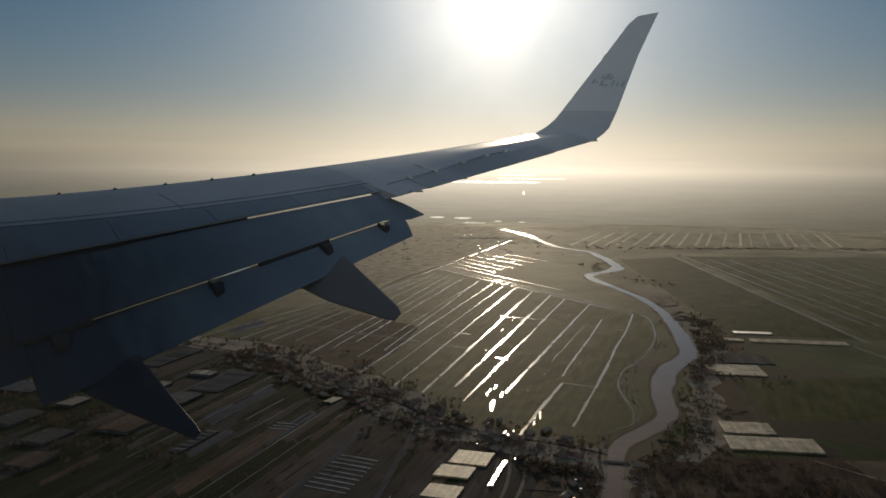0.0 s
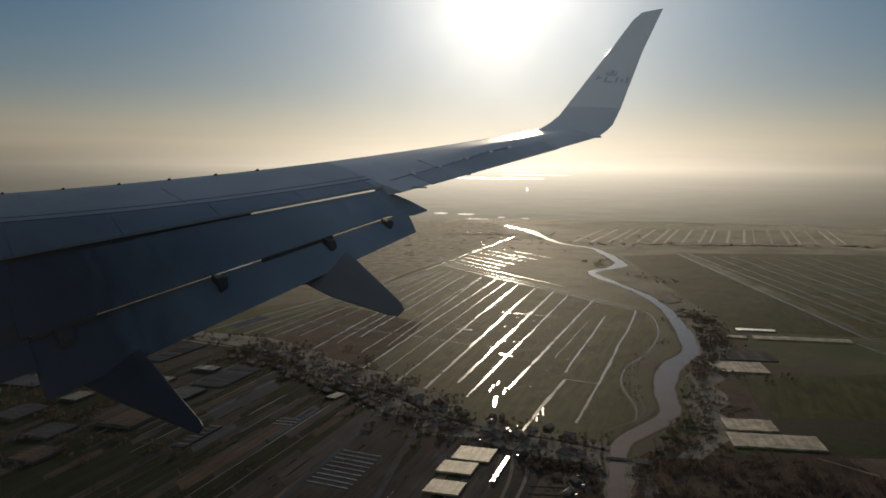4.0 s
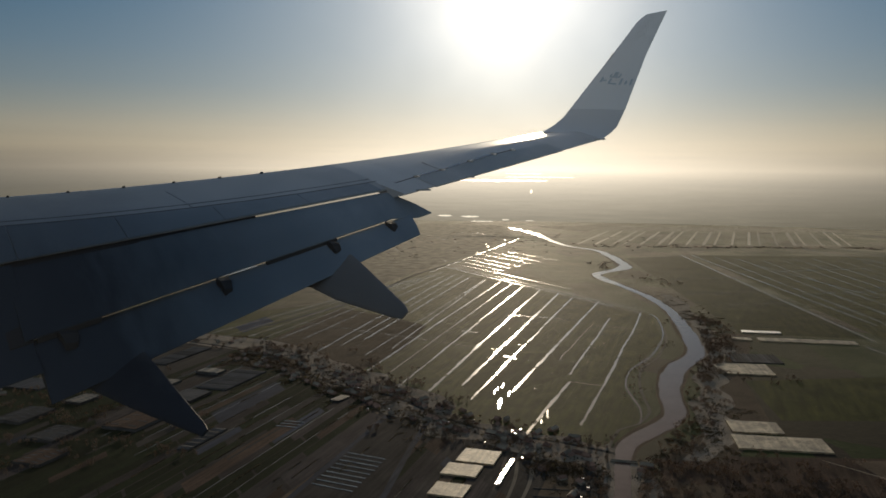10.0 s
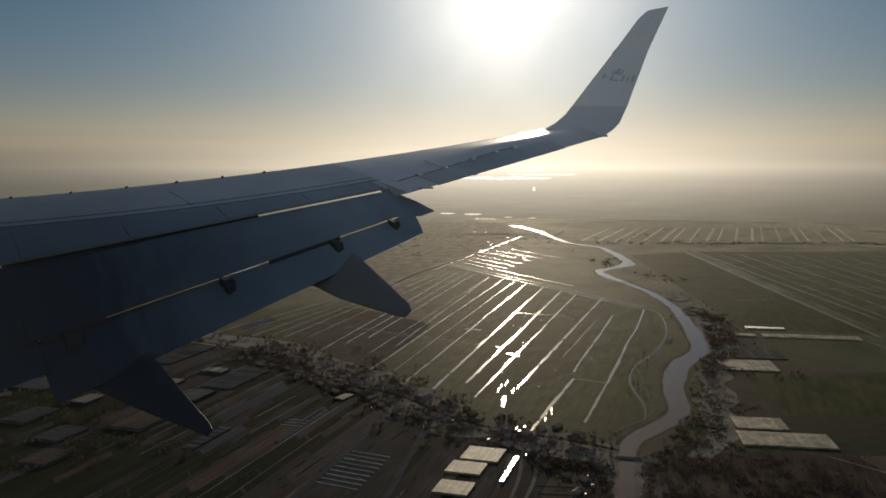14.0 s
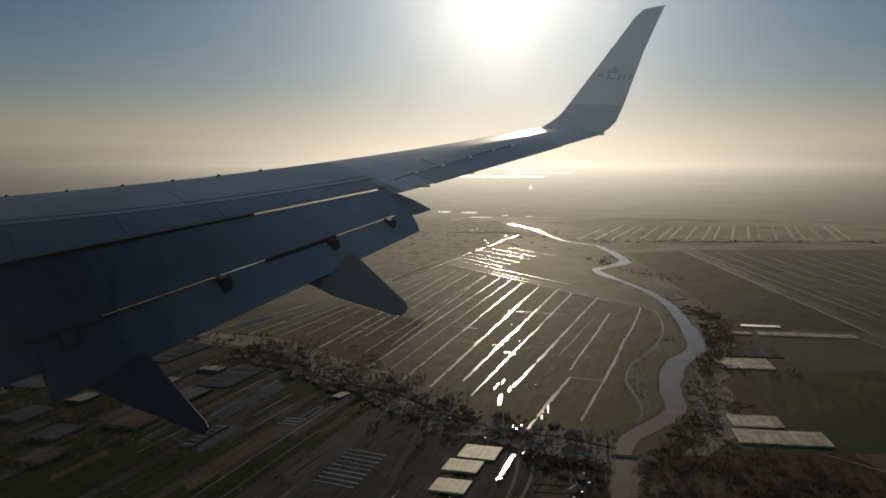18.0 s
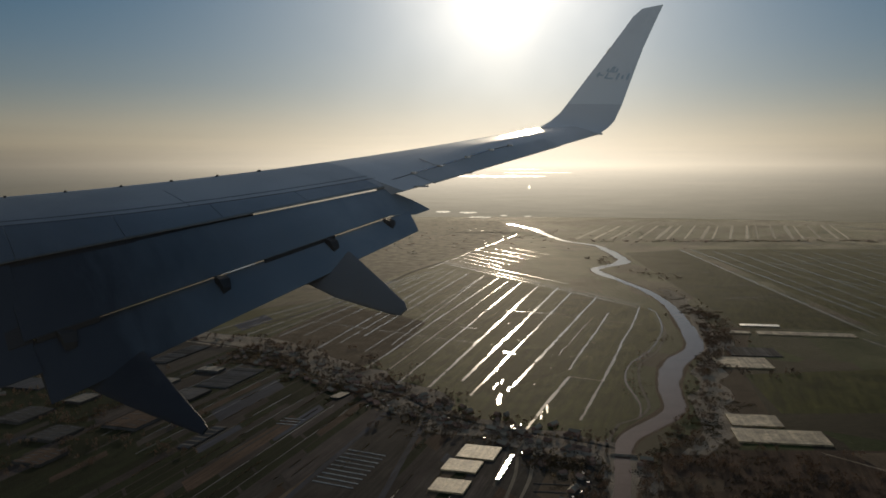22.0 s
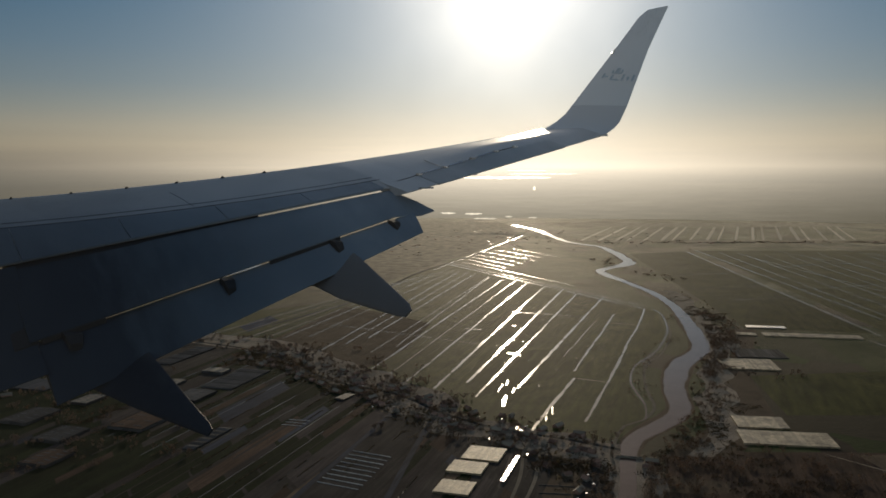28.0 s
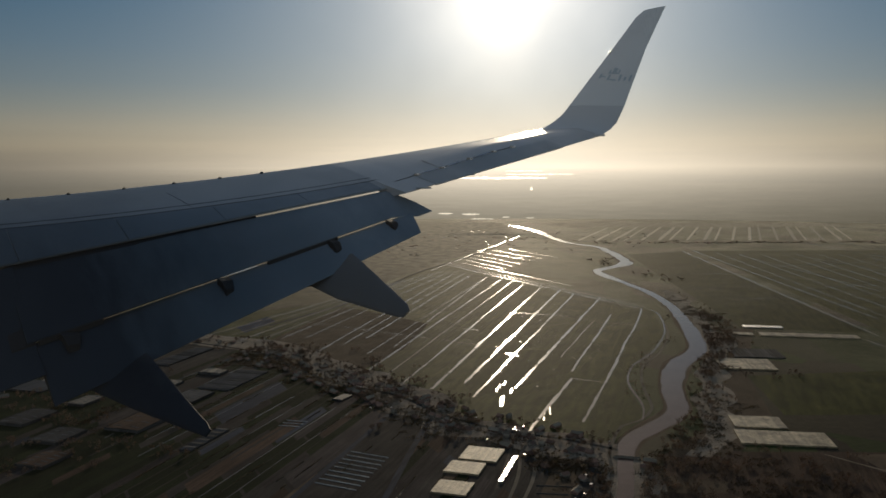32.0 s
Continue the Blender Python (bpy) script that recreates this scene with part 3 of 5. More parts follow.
            rings.append([mid + half * math.copysign(abs(math.sin(a)) ** 0.85, math.sin(a)) + side * math.copysign(abs(math.cos(a)) ** 0.7, math.cos(a)) for a in (2 * math.pi * i / 16 for i in range(16))])
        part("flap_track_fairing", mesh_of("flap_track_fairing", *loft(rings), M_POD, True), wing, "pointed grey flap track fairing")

    # aileron with its tabs
    rings = []
    for y in ys(13.0, 15.9, 6):
        zp, za = z_outer(y), z_aileron(y)
        rings.append([(at(y, 0.76), y, zp + (za - zp) * 0.38 + 0.006), (at(y, 0.775), y, zp + (za - zp) * 0.42 + 0.018), (at(y, 1.02), y, za + 0.004), (at(y, 1.02), y, za - 0.022), (at(y, 0.78), y, za - 0.03)])
    aileron = part("aileron", mesh_of("aileron", *loft(rings), M_SKIN), wing)
    for a, b in ((13.1, 13.5), (13.7, 14.1), (14.3, 14.65)):
        rings = [[(at(y, f), y, z_outer(y) + (z_aileron(y) - z_outer(y)) * (f - 0.62) / 0.38 + dz) for f, dz in ((0.735, 0.010), (0.74, 0.022), (0.752, 0.022), (0.757, 0.008))] for y in (a, b)]
        part("hinge_cover", mesh_of("hinge_cover", *loft(rings), M_BARE), aileron)
    rings = [[(at(y, f), y, z_outer(y) + (z_aileron(y) - z_outer(y)) * (f - 0.62) / 0.38 + dz) for f, dz in ((0.744, 0.007), (0.748, 0.009), (0.752, 0.007), (0.748, -0.01))] for y in ys(12.6, 15.2, 10)]
    part("hinge_line", mesh_of("hinge_line", *loft(rings), M_DARK), aileron, "thin dark hinge line")
    for y in (13.05, 13.6, 14.2, 14.72, 15.15):
        z = z_outer(y) + (z_aileron(y) - z_outer(y)) * 0.34
        rings = [[(at(y, f) , y + s * w, z + dz) for s in (-1, 1)] + [(at(y, f), y + s * w, z - 0.02) for s in (1, -1)] for f, w, dz in ((0.70, 0.015, 0.012), (0.73, 0.045, 0.034), (0.76, 0.045, 0.026), (0.785, 0.015, 0.004))]
        part("hinge_fitting", mesh_of("hinge_fitting", *loft(rings), M_BARE), aileron)
    rings = [[(at(y, f), y - 0.006, z_outer(y) + (z_aileron(y) - z_outer(y)) * (f - 0.62) / 0.38 + 0.02), (at(y, f), y + 0.006, z_outer(y) + (z_aileron(y) - z_outer(y)) * (f - 0.62) / 0.38 + 0.02), (at(y, f), y, z_outer(y) + (z_aileron(y) - z_outer(y)) * (f - 0.62) / 0.38 - 0.01)] for y, f in ((13.55, 0.50), (13.55, 0.62), (13.55, 0.74))]
    part("end_joint", mesh_of("end_joint", *loft(rings), M_BARE), aileron)
    for y, w in ((12.75, 0.16), (13.75, 0.10)):
        za = z_aileron(y)
        v, f = block(at(y, 0.985), y - w, za - 0.03, at(y, 1.02), y + w, za + 0.003, 0.003)
        part("trim_tab", mesh_of("trim_tab", v, f, M_SKIN), aileron)

    # winglet, swept up from the tip
    frames = (((8.80, 16.84, 0.88), (10.50, 16.84, 0.695), 0.10), ((8.87, 16.94, 0.945), (10.54, 16.96, 0.72), 0.10), ((9.00, 17.08, 1.06), (10.62, 17.12, 0.84), 0.09), ((9.16, 17.20, 1.23), (10.71, 17.21, 0.98), 0.085), ((9.29, 17.28, 1.42), (10.82, 17.33, 1.34), 0.08),
              ((9.83, 17.50, 2.14), (10.90, 17.42, 1.68), 0.07), ((10.29, 17.65, 2.72), (11.12, 17.66, 2.58), 0.06), ((10.74, 17.80, 3.31), (11.36, 17.86, 3.28), 0.045), ((10.93, 17.86, 3.46), (11.45, 17.90, 3.49), 0.02))
    rings = []
    for a, b, thick in frames:
        a, b = Vector(a), Vector(b)
        ring = []
        along = b - a
        for f, s in ((0.0, 0.0), (0.04, 0.45), (0.15, 0.8), (0.4, 1.0), (0.7, 0.6), (1.0, 0.06), (1.0, -0.06), (0.7, -0.6), (0.4, -1.0), (0.15, -0.8), (0.04, -0.45)):
            ring.append((a + along * f, s * thick * 0.5, f))
        rings.append(ring)
    up = [(Vector(frames[min(i + 1, 8)][0]) - Vector(frames[max(i - 1, 0)][0])) for i in range(9)]
    solid = []
    for i, ring in enumerate(rings):
        across = (Vector(frames[i][1]) - Vector(frames[i][0])).cross(up[i]).normalized()
        solid.append([p + across * s for p, s, _ in ring])
    part("winglet_root", mesh_of("winglet_root", *loft(solid[:5]), M_ROOT, True), wing, "grey blended winglet root")
    winglet = part("winglet", mesh_of("winglet", *loft(solid[4:]), M_WHITE, True), wing, "white upswept winglet with faded blue marking")
    v, f = block(10.42, 16.78, 0.672, 10.60, 16.94, 0.715, 0.008)
    part("strobe_housing", mesh_of("strobe_housing", v, f, M_ROOT), winglet, "small grey light housing at the trailing corner")
    lamp = loft([[(10.20 + dx + 0.02 * math.cos(a) * k, 17.60 + 0.02 * math.sin(a) * k, 2.58 + dx * 1.2) for a in (0, 1.57, 3.14, 4.71)] for dx, k in ((-0.06, 0.4), (0.0, 1.0), (0.07, 0.4))])
    part("tip_light", mesh_of("tip_light", *lamp, M_BARE), winglet, "small glinting light on the leading edge")

    # faded marking on the inner face: three plain blocks under a dotted crest
    def on_face(u, w):
        """A spot on the winglet's inner face; u along the chord, w from root to tip."""
        a, b = Vector((9.83, 17.50, 2.14)).lerp(Vector((10.29, 17.65, 2.72)), w), Vector((10.90, 17.42, 1.68)).lerp(Vector((11.12, 17.66, 2.58)), w)
        out = (b - a).cross(up[5]).normalized()
        out = out if out.y < 0 else -out
        return a.lerp(b, u) + out * (0.043 + 0.012 * math.sin(math.pi * u))
    for u0, u1, w0, w1 in ((0.20, 0.25, -0.07, 0.09), (0.25, 0.34, 0.00, 0.04), (0.40, 0.45, -0.02, 0.14), (0.45, 0.60, 0.00, 0.04), (0.66, 0.71, 0.08, 0.25), (0.78, 0.83, 0.14, 0.24), (0.90, 0.95, 0.17, 0.33), (0.36, 0.40, 0.20, 0.28), (0.44, 0.54, 0.22, 0.36), (0.58, 0.62, 0.28, 0.36), (0.36, 0.62, 0.16, 0.20)):
        quad = [on_face(u, w) for u, w in ((u0, w0), (u1, w0 + (u1 - u0) * 0.35), (u1, w1 + (u1 - u0) * 0.35), (u0, w1))]
        part("marking", mesh_of("marking", quad, [(0, 1, 2, 3)], M_LOGO), winglet, "faded blue block marking")

    # vortex generators along the crest
    for y in (6.60, 7.61, 8.57, 9.46, 10.30, 11.08):
        z = z_crest(y)
        v, f = loft([[(at(y, 0.015) + dx, y - w, z - 0.01), (at(y, 0.015) + dx, y + w, z - 0.01), (at(y, 0.015) + dx, y + w * 0.5, z + h), (at(y, 0.015) + dx, y - w * 0.5, z + h)] for dx, w, h in ((-0.05, 0.02, 0.012), (0.0, 0.03, 0.03), (0.06, 0.02, 0.035))])
        part("vortex_generator", mesh_of("vortex_generator", v, f, M_DARK), wing)
    # chordwise skin joints
    for y in (9.0, 13.2):
        rings = [[(at(y, f), y - 0.003, z_crest(y) + (z_spoiler(y) - z_crest(y)) * k + dz), (at(y, f), y + 0.003, z_crest(y) + (z_spoiler(y) - z_crest(y)) * k + dz), (at(y, f), y + 0.003, z_spoiler(y) - 0.05), (at(y, f), y - 0.003, z_spoiler(y) - 0.05)] for f, k, dz in ((0.28, 0.30, 0.005), (0.46, 0.64, 0.005), (0.61, 0.978, 0.005))]
        part("skin_seam", mesh_of("skin_seam", *loft(rings), M_DARK), wing)


build_wing()


# ---- water ----
def ribbon(name, path, widths, z, mat, rough=0.12, step=25.0, seed=0):
    """A flat strip with uneven edges along a smooth path of (x, y) points."""
    rnd = random.Random(seed)
    pts = [Vector(p) for p in path]
    fine, wide = [], []
    for i in range(len(pts) - 1):
        p0, p1, p2, p3 = pts[max(i - 1, 0)], pts[i], pts[i + 1], pts[min(i + 2, len(pts) - 1)]
        count = max(2, int((p2 - p1).length / step))
        for k in range(count + (i == len(pts) - 2)):
            t = k / count
            fine.append(0.5 * (2 * p1 + (p2 - p0) * t + (2 * p0 - 5 * p1 + 4 * p2 - p3) * t * t + (3 * p1 - p0 - 3 * p2 + p3) * t ** 3))
            wide.append(widths[i] + (widths[i + 1] - widths[i]) * t)
    left, right = [], []
    knots = [[rnd.uniform(-rough, rough) for _ in range(len(fine) // 3 + 3)] for _ in range(2)]

    def wander(side, i):
        k, t = divmod(i / 3.0, 1.0)
        t = t * t * (3 - 2 * t)
        return 1 + knots[side][int(k)] * (1 - t) + knots[side][int(k) + 1] * t

    for i, p in enumerate(fine):
        d = (fine[min(i + 1, len(fine) - 1)] - fine[max(i - 1, 0)]).normalized()
        side = Vector((-d.y, d.x))
        w = wide[i] / 2
        left.append(p + side * w * wander(0, i))
        right.append(p - side * w * wander(1, i))
    count = len(fine)
    verts = [(*p, z) for p in left + right]
    faces = [(i, i + 1, count + i + 1, count + i) for i in range(count - 1)]
    return new(name, mesh_of(name, verts, faces, mat))


def ditch(a, b, width=7.0, seed=None, mat=None):
    """A straight drainage ditch full of still water, with reedy margins."""
    seed = int(a[0] * 13 + a[1] * 7) if seed is None else seed
    rnd = random.Random(seed + 5000)
    p, q = Vector(a), Vector(b)
    length, starts = (q - p).length, [0.0]
    while a[1] < 1700 and length - starts[-1] > 260 and len(starts) < 5:      # dams let the cattle cross
        starts.append(starts[-1] + rnd.uniform(90, 240))
    for k, s in enumerate(starts):
        e = starts[k + 1] - rnd.uniform(4, 11) if k + 1 < len(starts) else length
        u, v = p.lerp(q, s / length), p.lerp(q, e / length)
        w = width * (0.42 if a[1] > 1700 or a[0] < 25 else 0.43) * rnd.uniform(0.85, 1.15)
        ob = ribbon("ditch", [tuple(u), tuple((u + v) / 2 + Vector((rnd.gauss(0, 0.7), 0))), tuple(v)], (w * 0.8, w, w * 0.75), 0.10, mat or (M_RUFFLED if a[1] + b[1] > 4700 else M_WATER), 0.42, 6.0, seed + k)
        tagged(ob, "narrow straight drainage ditch of still water", "ditch", "polder ditches", kind="structure")


RIVER = [(364, 4380), (446, 3980), (493, 3411), (585, 3169), (596, 2863), (571, 2611), (449, 2425), (471, 2219), (496, 2016), (495, 1809), (465, 1581), (424, 1381), (358, 1261), (314, 1129), (292, 1022), (250, 960), (208, 905), (188, 841), (168, 751), (120, 600), (60, 380), (-80, 100)]
RIVER_WIDE = [40, 44, 22, 26, 38, 38, 24, 20, 23, 20, 27, 29, 35, 28, 25, 27, 20, 16, 15, 15, 15, 15]
bank = ribbon("river_bank", RIVER, [w + 9 for w in RIVER_WIDE], 0.04, M_REED, 0.2, 25.0, 3)
tagged(bank, "rough reedy bank along the winding river", "riverbank", kind="structure")
reach = ribbon("river", RIVER[:8], RIVER_WIDE[:8], 0.125, M_RUFFLED, 0.3, 18.0, 4)
tagged(reach, "far reach of the river glittering in wind ripples", "river", kind="structure")
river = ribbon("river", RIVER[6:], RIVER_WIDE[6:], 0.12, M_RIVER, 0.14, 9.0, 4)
tagged(river, "winding river reflecting the pale low-sun sky", "river", kind="structure")
dyke = ribbon("dyke_ditch", [(440, 1760), (443, 1704), (408, 1526), (346, 1360), (291, 1261), (261, 1160), (254, 1047), (240, 985)], [2.4, 2.4, 2.4, 2, 2.4, 2.4, 2.4, 2], 0.11, M_RIVER, 0.3, 15.0, 5)
tagged(dyke, "narrow ditch curving along the river dyke", "ditch", kind="structure")



def on_river(x, y, margin=6.0):
    """Whether a spot lies in the river or too near its water."""
    for (ax, ay), (bx, by), w in zip(RIVER, RIVER[1:], RIVER_WIDE):
        k = ((x - ax) * (bx - ax) + (y - ay) * (by - ay)) / ((bx - ax) ** 2 + (by - ay) ** 2)
        k = min(max(k, 0.0), 1.0)
        if math.hypot(x - ax - k * (bx - ax), y - ay - k * (by - ay)) < w / 2 + margin + 4:
            return True
    return False


# polder meadow between the village, the tree road and the river
def sheet(name, corners, mat, z, label, category):
    ob = new(name, mesh_of(name, [(*c, z) for c in corners], [tuple(range(len(corners)))], mat))
    return tagged(ob, label, category, kind="structure")


sheet("meadow", [(-620, 1560), (-330, 1400), (-226, 1275), (-62, 1115), (74, 958), (190, 900), (246, 990), (258, 1160), (300, 1275), (400, 1500), (440, 1730), (430, 1790), (107, 2425), (10, 2611), (-70, 2399), (-187, 1928)], M_SWARD, 0.02, "flat dark green meadow crossed by water ditches", "meadow")

for a, b, w in (((-430, 1490), (-130, 2180), 7), ((-360, 1440), (-60, 2330), 6), ((-283, 1475), (9, 2466), 6), ((-205, 1360), (50, 2440), 7), ((-133, 1475), (89, 2373), 7), ((-108, 1243), (160, 2253), 8), ((-57, 1150), (212, 2165), 8), ((-14, 1129), (247, 2093), 11),
                ((32, 1160), (293, 2063), 12), ((41, 1087), (317, 1998), 8), ((100, 1129), (365, 1928), 11), ((192, 1225), (346, 1704), 9), ((100, 943), (186, 1185), 10), ((229, 1160), (376, 1610), 10), ((167, 976), (229, 1160), 9), ((190, 1320), (300, 1640), 3), ((-240, 1480), (30, 2450), 5), ((-395, 1465), (-95, 2255), 4), ((-320, 1457), (-25, 2398), 4), ((-168, 1420), (70, 2406), 5), ((-120, 1350), (125, 2310), 4), ((-82, 1200), (186, 2209), 4), ((-80, 1400), (125, 2300), 5), ((376, 1610), (425, 1773), 9)):
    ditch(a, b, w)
for a, b, w in (((10, 2611), (425, 1773), 9), ((24, 2640), (440, 1800), 7), ((-270, 1640), (63, 1417), 4), ((302, 1622), (385, 1581), 5), ((-235, 1903), (-104, 1847), 4), ((186, 1185), (229, 1160), 4), ((141, 1738), (257, 1691), 8), ((40, 1560), (70, 1545), 12), ((104, 1350), (122, 1330), 12),
                ((110, 2900), (250, 2620), 7), ((140, 3010), (290, 2700), 8), ((95, 2820), (215, 2570), 10), ((80, 2740), (190, 2500), 9), ((190, 3060), (330, 2760), 6), ((60, 2670), (330, 2130), 8), ((250, 3100), (390, 2800), 6)):
    ditch(a, b, w)
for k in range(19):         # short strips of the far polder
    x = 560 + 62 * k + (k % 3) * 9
    ditch((x, 3440), (x + 270, 4190), 22 + 7 * (k % 3), 900 + k, M_FAR_DITCH)
for a, b, w in (((861, 3018), (774, 1475), 10), ((902, 3018), (859, 1640), 7), ((2051, 3954), (1900, 4250), 16), ((1010, 2900), (1053, 2016), 7), ((1180, 2980), (1330, 2000), 6), ((640, 2330), (860, 2380), 5), ((600, 2050), (840, 2120), 5), ((610, 1880), (820, 1930), 5), ((930, 2500), (1300, 2620), 5),
                ((734, 1440), (800, 880), 9), ((400, 860), (520, 700), 6), ((1560, 3300), (1700, 2100), 7), ((1420, 3300), (1500, 2200), 6)):
    ditch(a, b, w)

for k in range(15):         # the strip polder beyond the boundary ditch
    x = 930 + 52 * k
    ditch((x - 45 + k * 3, 1640 + (k % 3) * 30 + k * 16), (x + 30 + k * 14, 2940 - (k % 4) * 35), 6.0, 300 + k)
for y in (1640, 2050, 2480):
    ditch((870, y), (1640, y + 260), 5.0, 340 + y)
sheet("meadow", [(800, 1500), (1700, 1800), (1900, 3000), (905, 3010)], M_GRASS, 0.015, "flat green meadow cut into narrow strips", "meadow")
sheet("meadow", [(560, 1560), (770, 1500), (850, 2980), (640, 2900)], M_GRASS, 0.015, "green meadow between river and boundary ditch", "meadow")
moat = ribbon("moat", [(-610 + 75 * math.cos(a), 1290 + 150 * math.sin(a)) for a in (0, 0.8, 1.6, 2.4, 3.2, 4.0, 4.8, 5.6, 6.28)], [26, 20, 16, 22, 30, 22, 18, 24, 26], 0.12, M_WATER, 0.25, 15.0, 61)
tagged(moat, "oval moat of still water round a wooded island", "moat", kind="structure")
canal = ribbon("canal", [(-560, 2600), (-700, 1900), (-760, 1450), (-735, 1290), (-860, 1060), (-1100, 760)], [22] * 6, 0.12, M_WATER, 0.08, 25.0, 62)
tagged(canal, "straight canal with a sharp bend beside the town", "canal", kind="structure")

STRIPS = (((-430, 1490), (-130, 2180)), ((-360, 1440), (-60, 2330)), ((-283, 1475), (9, 2466)), ((-205, 1360), (50, 2440)), ((-133, 1475), (89, 2373)), ((-108, 1243), (160, 2253)), ((-57, 1150), (212, 2165)), ((-14, 1129), (247, 2093)), ((32, 1160), (293, 2063)), ((41, 1087), (317, 1998)), ((100, 1129), (365, 1928)), ((192, 1225), (390, 1840)))
for k, ((a0, b0), (a1, b1)) in enumerate(zip(STRIPS, STRIPS[1:])):
    for f0, f1 in ((0.0, 0.31 + 0.05 * (k % 3)), (0.32 + 0.05 * (k % 3), 0.66), (0.665, 1.0)):
        corners = [Vector(p).lerp(Vector(q), f) for p, q, f in ((a0, b0, f0), (a1, b1, f0), (a1, b1, f1), (a0, b0, f1))]
        sheet("pasture", corners, M_SWARD, 0.03 + 0.003 * (k % 2), "narrow green pasture between two ditches", "pasture")

# distant lakes on the rim, upright cards that glow in place of sun glitter
def far_water(az, el, wide, tall, seed):
    """A glowing card for sunlit water far out in the haze: azimuth, depression, and both sizes in degrees."""
    rnd = random.Random(seed)
    r, count, verts = 4900.0, 26, []
    for k in range(count + 1):
        a = radians(az + wide * (k / count - 0.5))
        half = tall * 0.5 * math.sin(math.pi * (k + 0.15) / (count + 0.3)) ** 0.4 * rnd.uniform(0.45, 1.0)
        for e in (el + half * rnd.uniform(0.6, 1), el - half * rnd.uniform(0.3, 1)):
            verts.append((r * math.sin(a), r * math.cos(a), EYE.z - r * math.tan(radians(e))))
    faces = [(2 * k, 2 * k + 1, 2 * k + 3, 2 * k + 2) for k in range(count)]
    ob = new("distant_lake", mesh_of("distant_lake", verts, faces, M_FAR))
    tagged(ob, "far lake with its sun glitter drawn as a glow", "lake", "distant lakes", kind="structure")


M_FAR = bpy.data.materials.new("glowing_far_water")
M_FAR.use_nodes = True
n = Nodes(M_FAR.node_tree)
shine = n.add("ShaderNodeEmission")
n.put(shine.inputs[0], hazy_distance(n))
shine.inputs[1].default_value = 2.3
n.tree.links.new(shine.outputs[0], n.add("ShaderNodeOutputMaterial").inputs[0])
# The narrow upright fourth card is a lone glint, not a lake.
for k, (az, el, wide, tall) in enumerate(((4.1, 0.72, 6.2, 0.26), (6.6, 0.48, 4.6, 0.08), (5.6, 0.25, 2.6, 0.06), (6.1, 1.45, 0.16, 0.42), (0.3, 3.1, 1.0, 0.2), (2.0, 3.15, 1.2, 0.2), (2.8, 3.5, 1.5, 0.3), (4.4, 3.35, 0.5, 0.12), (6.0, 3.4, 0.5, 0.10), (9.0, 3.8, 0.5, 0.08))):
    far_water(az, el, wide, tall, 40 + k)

sheet("town_ground", [(-1100, 2500), (-560, 2150), (-215, 1960), (-85, 2440), (120, 2990), (275, 3570), (330, 3800), (330, 4600), (-900, 4700)], M_TOWN, 0.02, "dim mottled gardens and roofs of a far town", "town")
sheet("town_ground", [(470, 3560), (560, 3390), (1900, 3290), (1980, 3400), (620, 3440)], M_TOWN, 0.02, "dim belt of farms and trees across the polder", "town")
sheet("town_ground", [(600, 4260), (2100, 4200), (2000, 4450), (500, 4560)], M_TOWN, 0.02, "dim belt of farms beyond the far strips", "town")

# ---- plots, roads and yards near the village ----
BUILT = []
U, V = Vector((0.46, -0.89)).normalized(), Vector((0.295, 0.955)).normalized()   # along the village street; along the strips


def lot(cx, cy, wide, deep, mat, z, label, category, name="plot"):
    """A plot of land with its sides along the street and along the strips."""
    c = Vector((cx, cy))
    sheet(name, [c - U * wide / 2 - V * deep / 2, c + U * wide / 2 - V * deep / 2, c + U * wide / 2 + V * deep / 2, c - U * wide / 2 + V * deep / 2], mat, z, label, category)


rnd = random.Random(11)
KINDS = ((M_SOIL, "dark bare soil plot"), (M_CROP, "brownish nursery crop plot"), (M_REED, "small rough brown-green plot"), (M_SOIL, "dark ploughed nursery plot"), (M_CROP, "dim mixed crop plot"), (M_REED, "rough fallow plot"), (M_GRAVEL, "pale gravel yard"), (M_PEAT, "red-brown peat plot"), (M_CONIFER, "dark plot of nursery shrubs"), (M_MATTING, "grey matted container yard"))
for i in range(-19, 9):
    for half in (-8.6, 8.6):
        depth = 42.0
        while depth < 620:
            mat, label = rnd.choices(KINDS, (4, 4, 1, 3, 3, 1, 0.0, 4, 5, 0.5) if i > -6 else (1, 1, 0, 1, 1, 0, 0.0, 1, 8, 0.4))[0]
            long, wide = rnd.uniform(60, 230), rnd.uniform(15.5, 17)
            if mat is M_GRAVEL or mat is M_MATTING:
                long = rnd.uniform(18, 50)
            base = Vector((20, 905)) + U * (35.5 * i + half) - V * (depth + long / 2)
            lot(base.x, base.y, wide, long, mat, 0.03 + 0.004 * (i % 2) + (0.002 if half > 0 else 0), label + " beside a ditch", "plot")
            depth += long + rnd.uniform(1, 6)
    edge = Vector((20, 905)) + U * (35.5 * i + 17.5)
    a, b = edge - V * rnd.uniform(40, 160), edge - V * rnd.uniform(300, 600)
    if -6 < i < -1:
        pass
    elif i % 3 == 0:
        path = ribbon("path", [tuple(a), tuple((a + b) / 2), tuple(b)], [2.4] * 3, 0.07, M_ROAD, 0.1, 20.0, i)
        tagged(path, "narrow track between nursery plots", "track", kind="structure")
    else:
        ditch(tuple(a), tuple(b), rnd.uniform(2.0, 3.5), mat=M_RUFFLED)
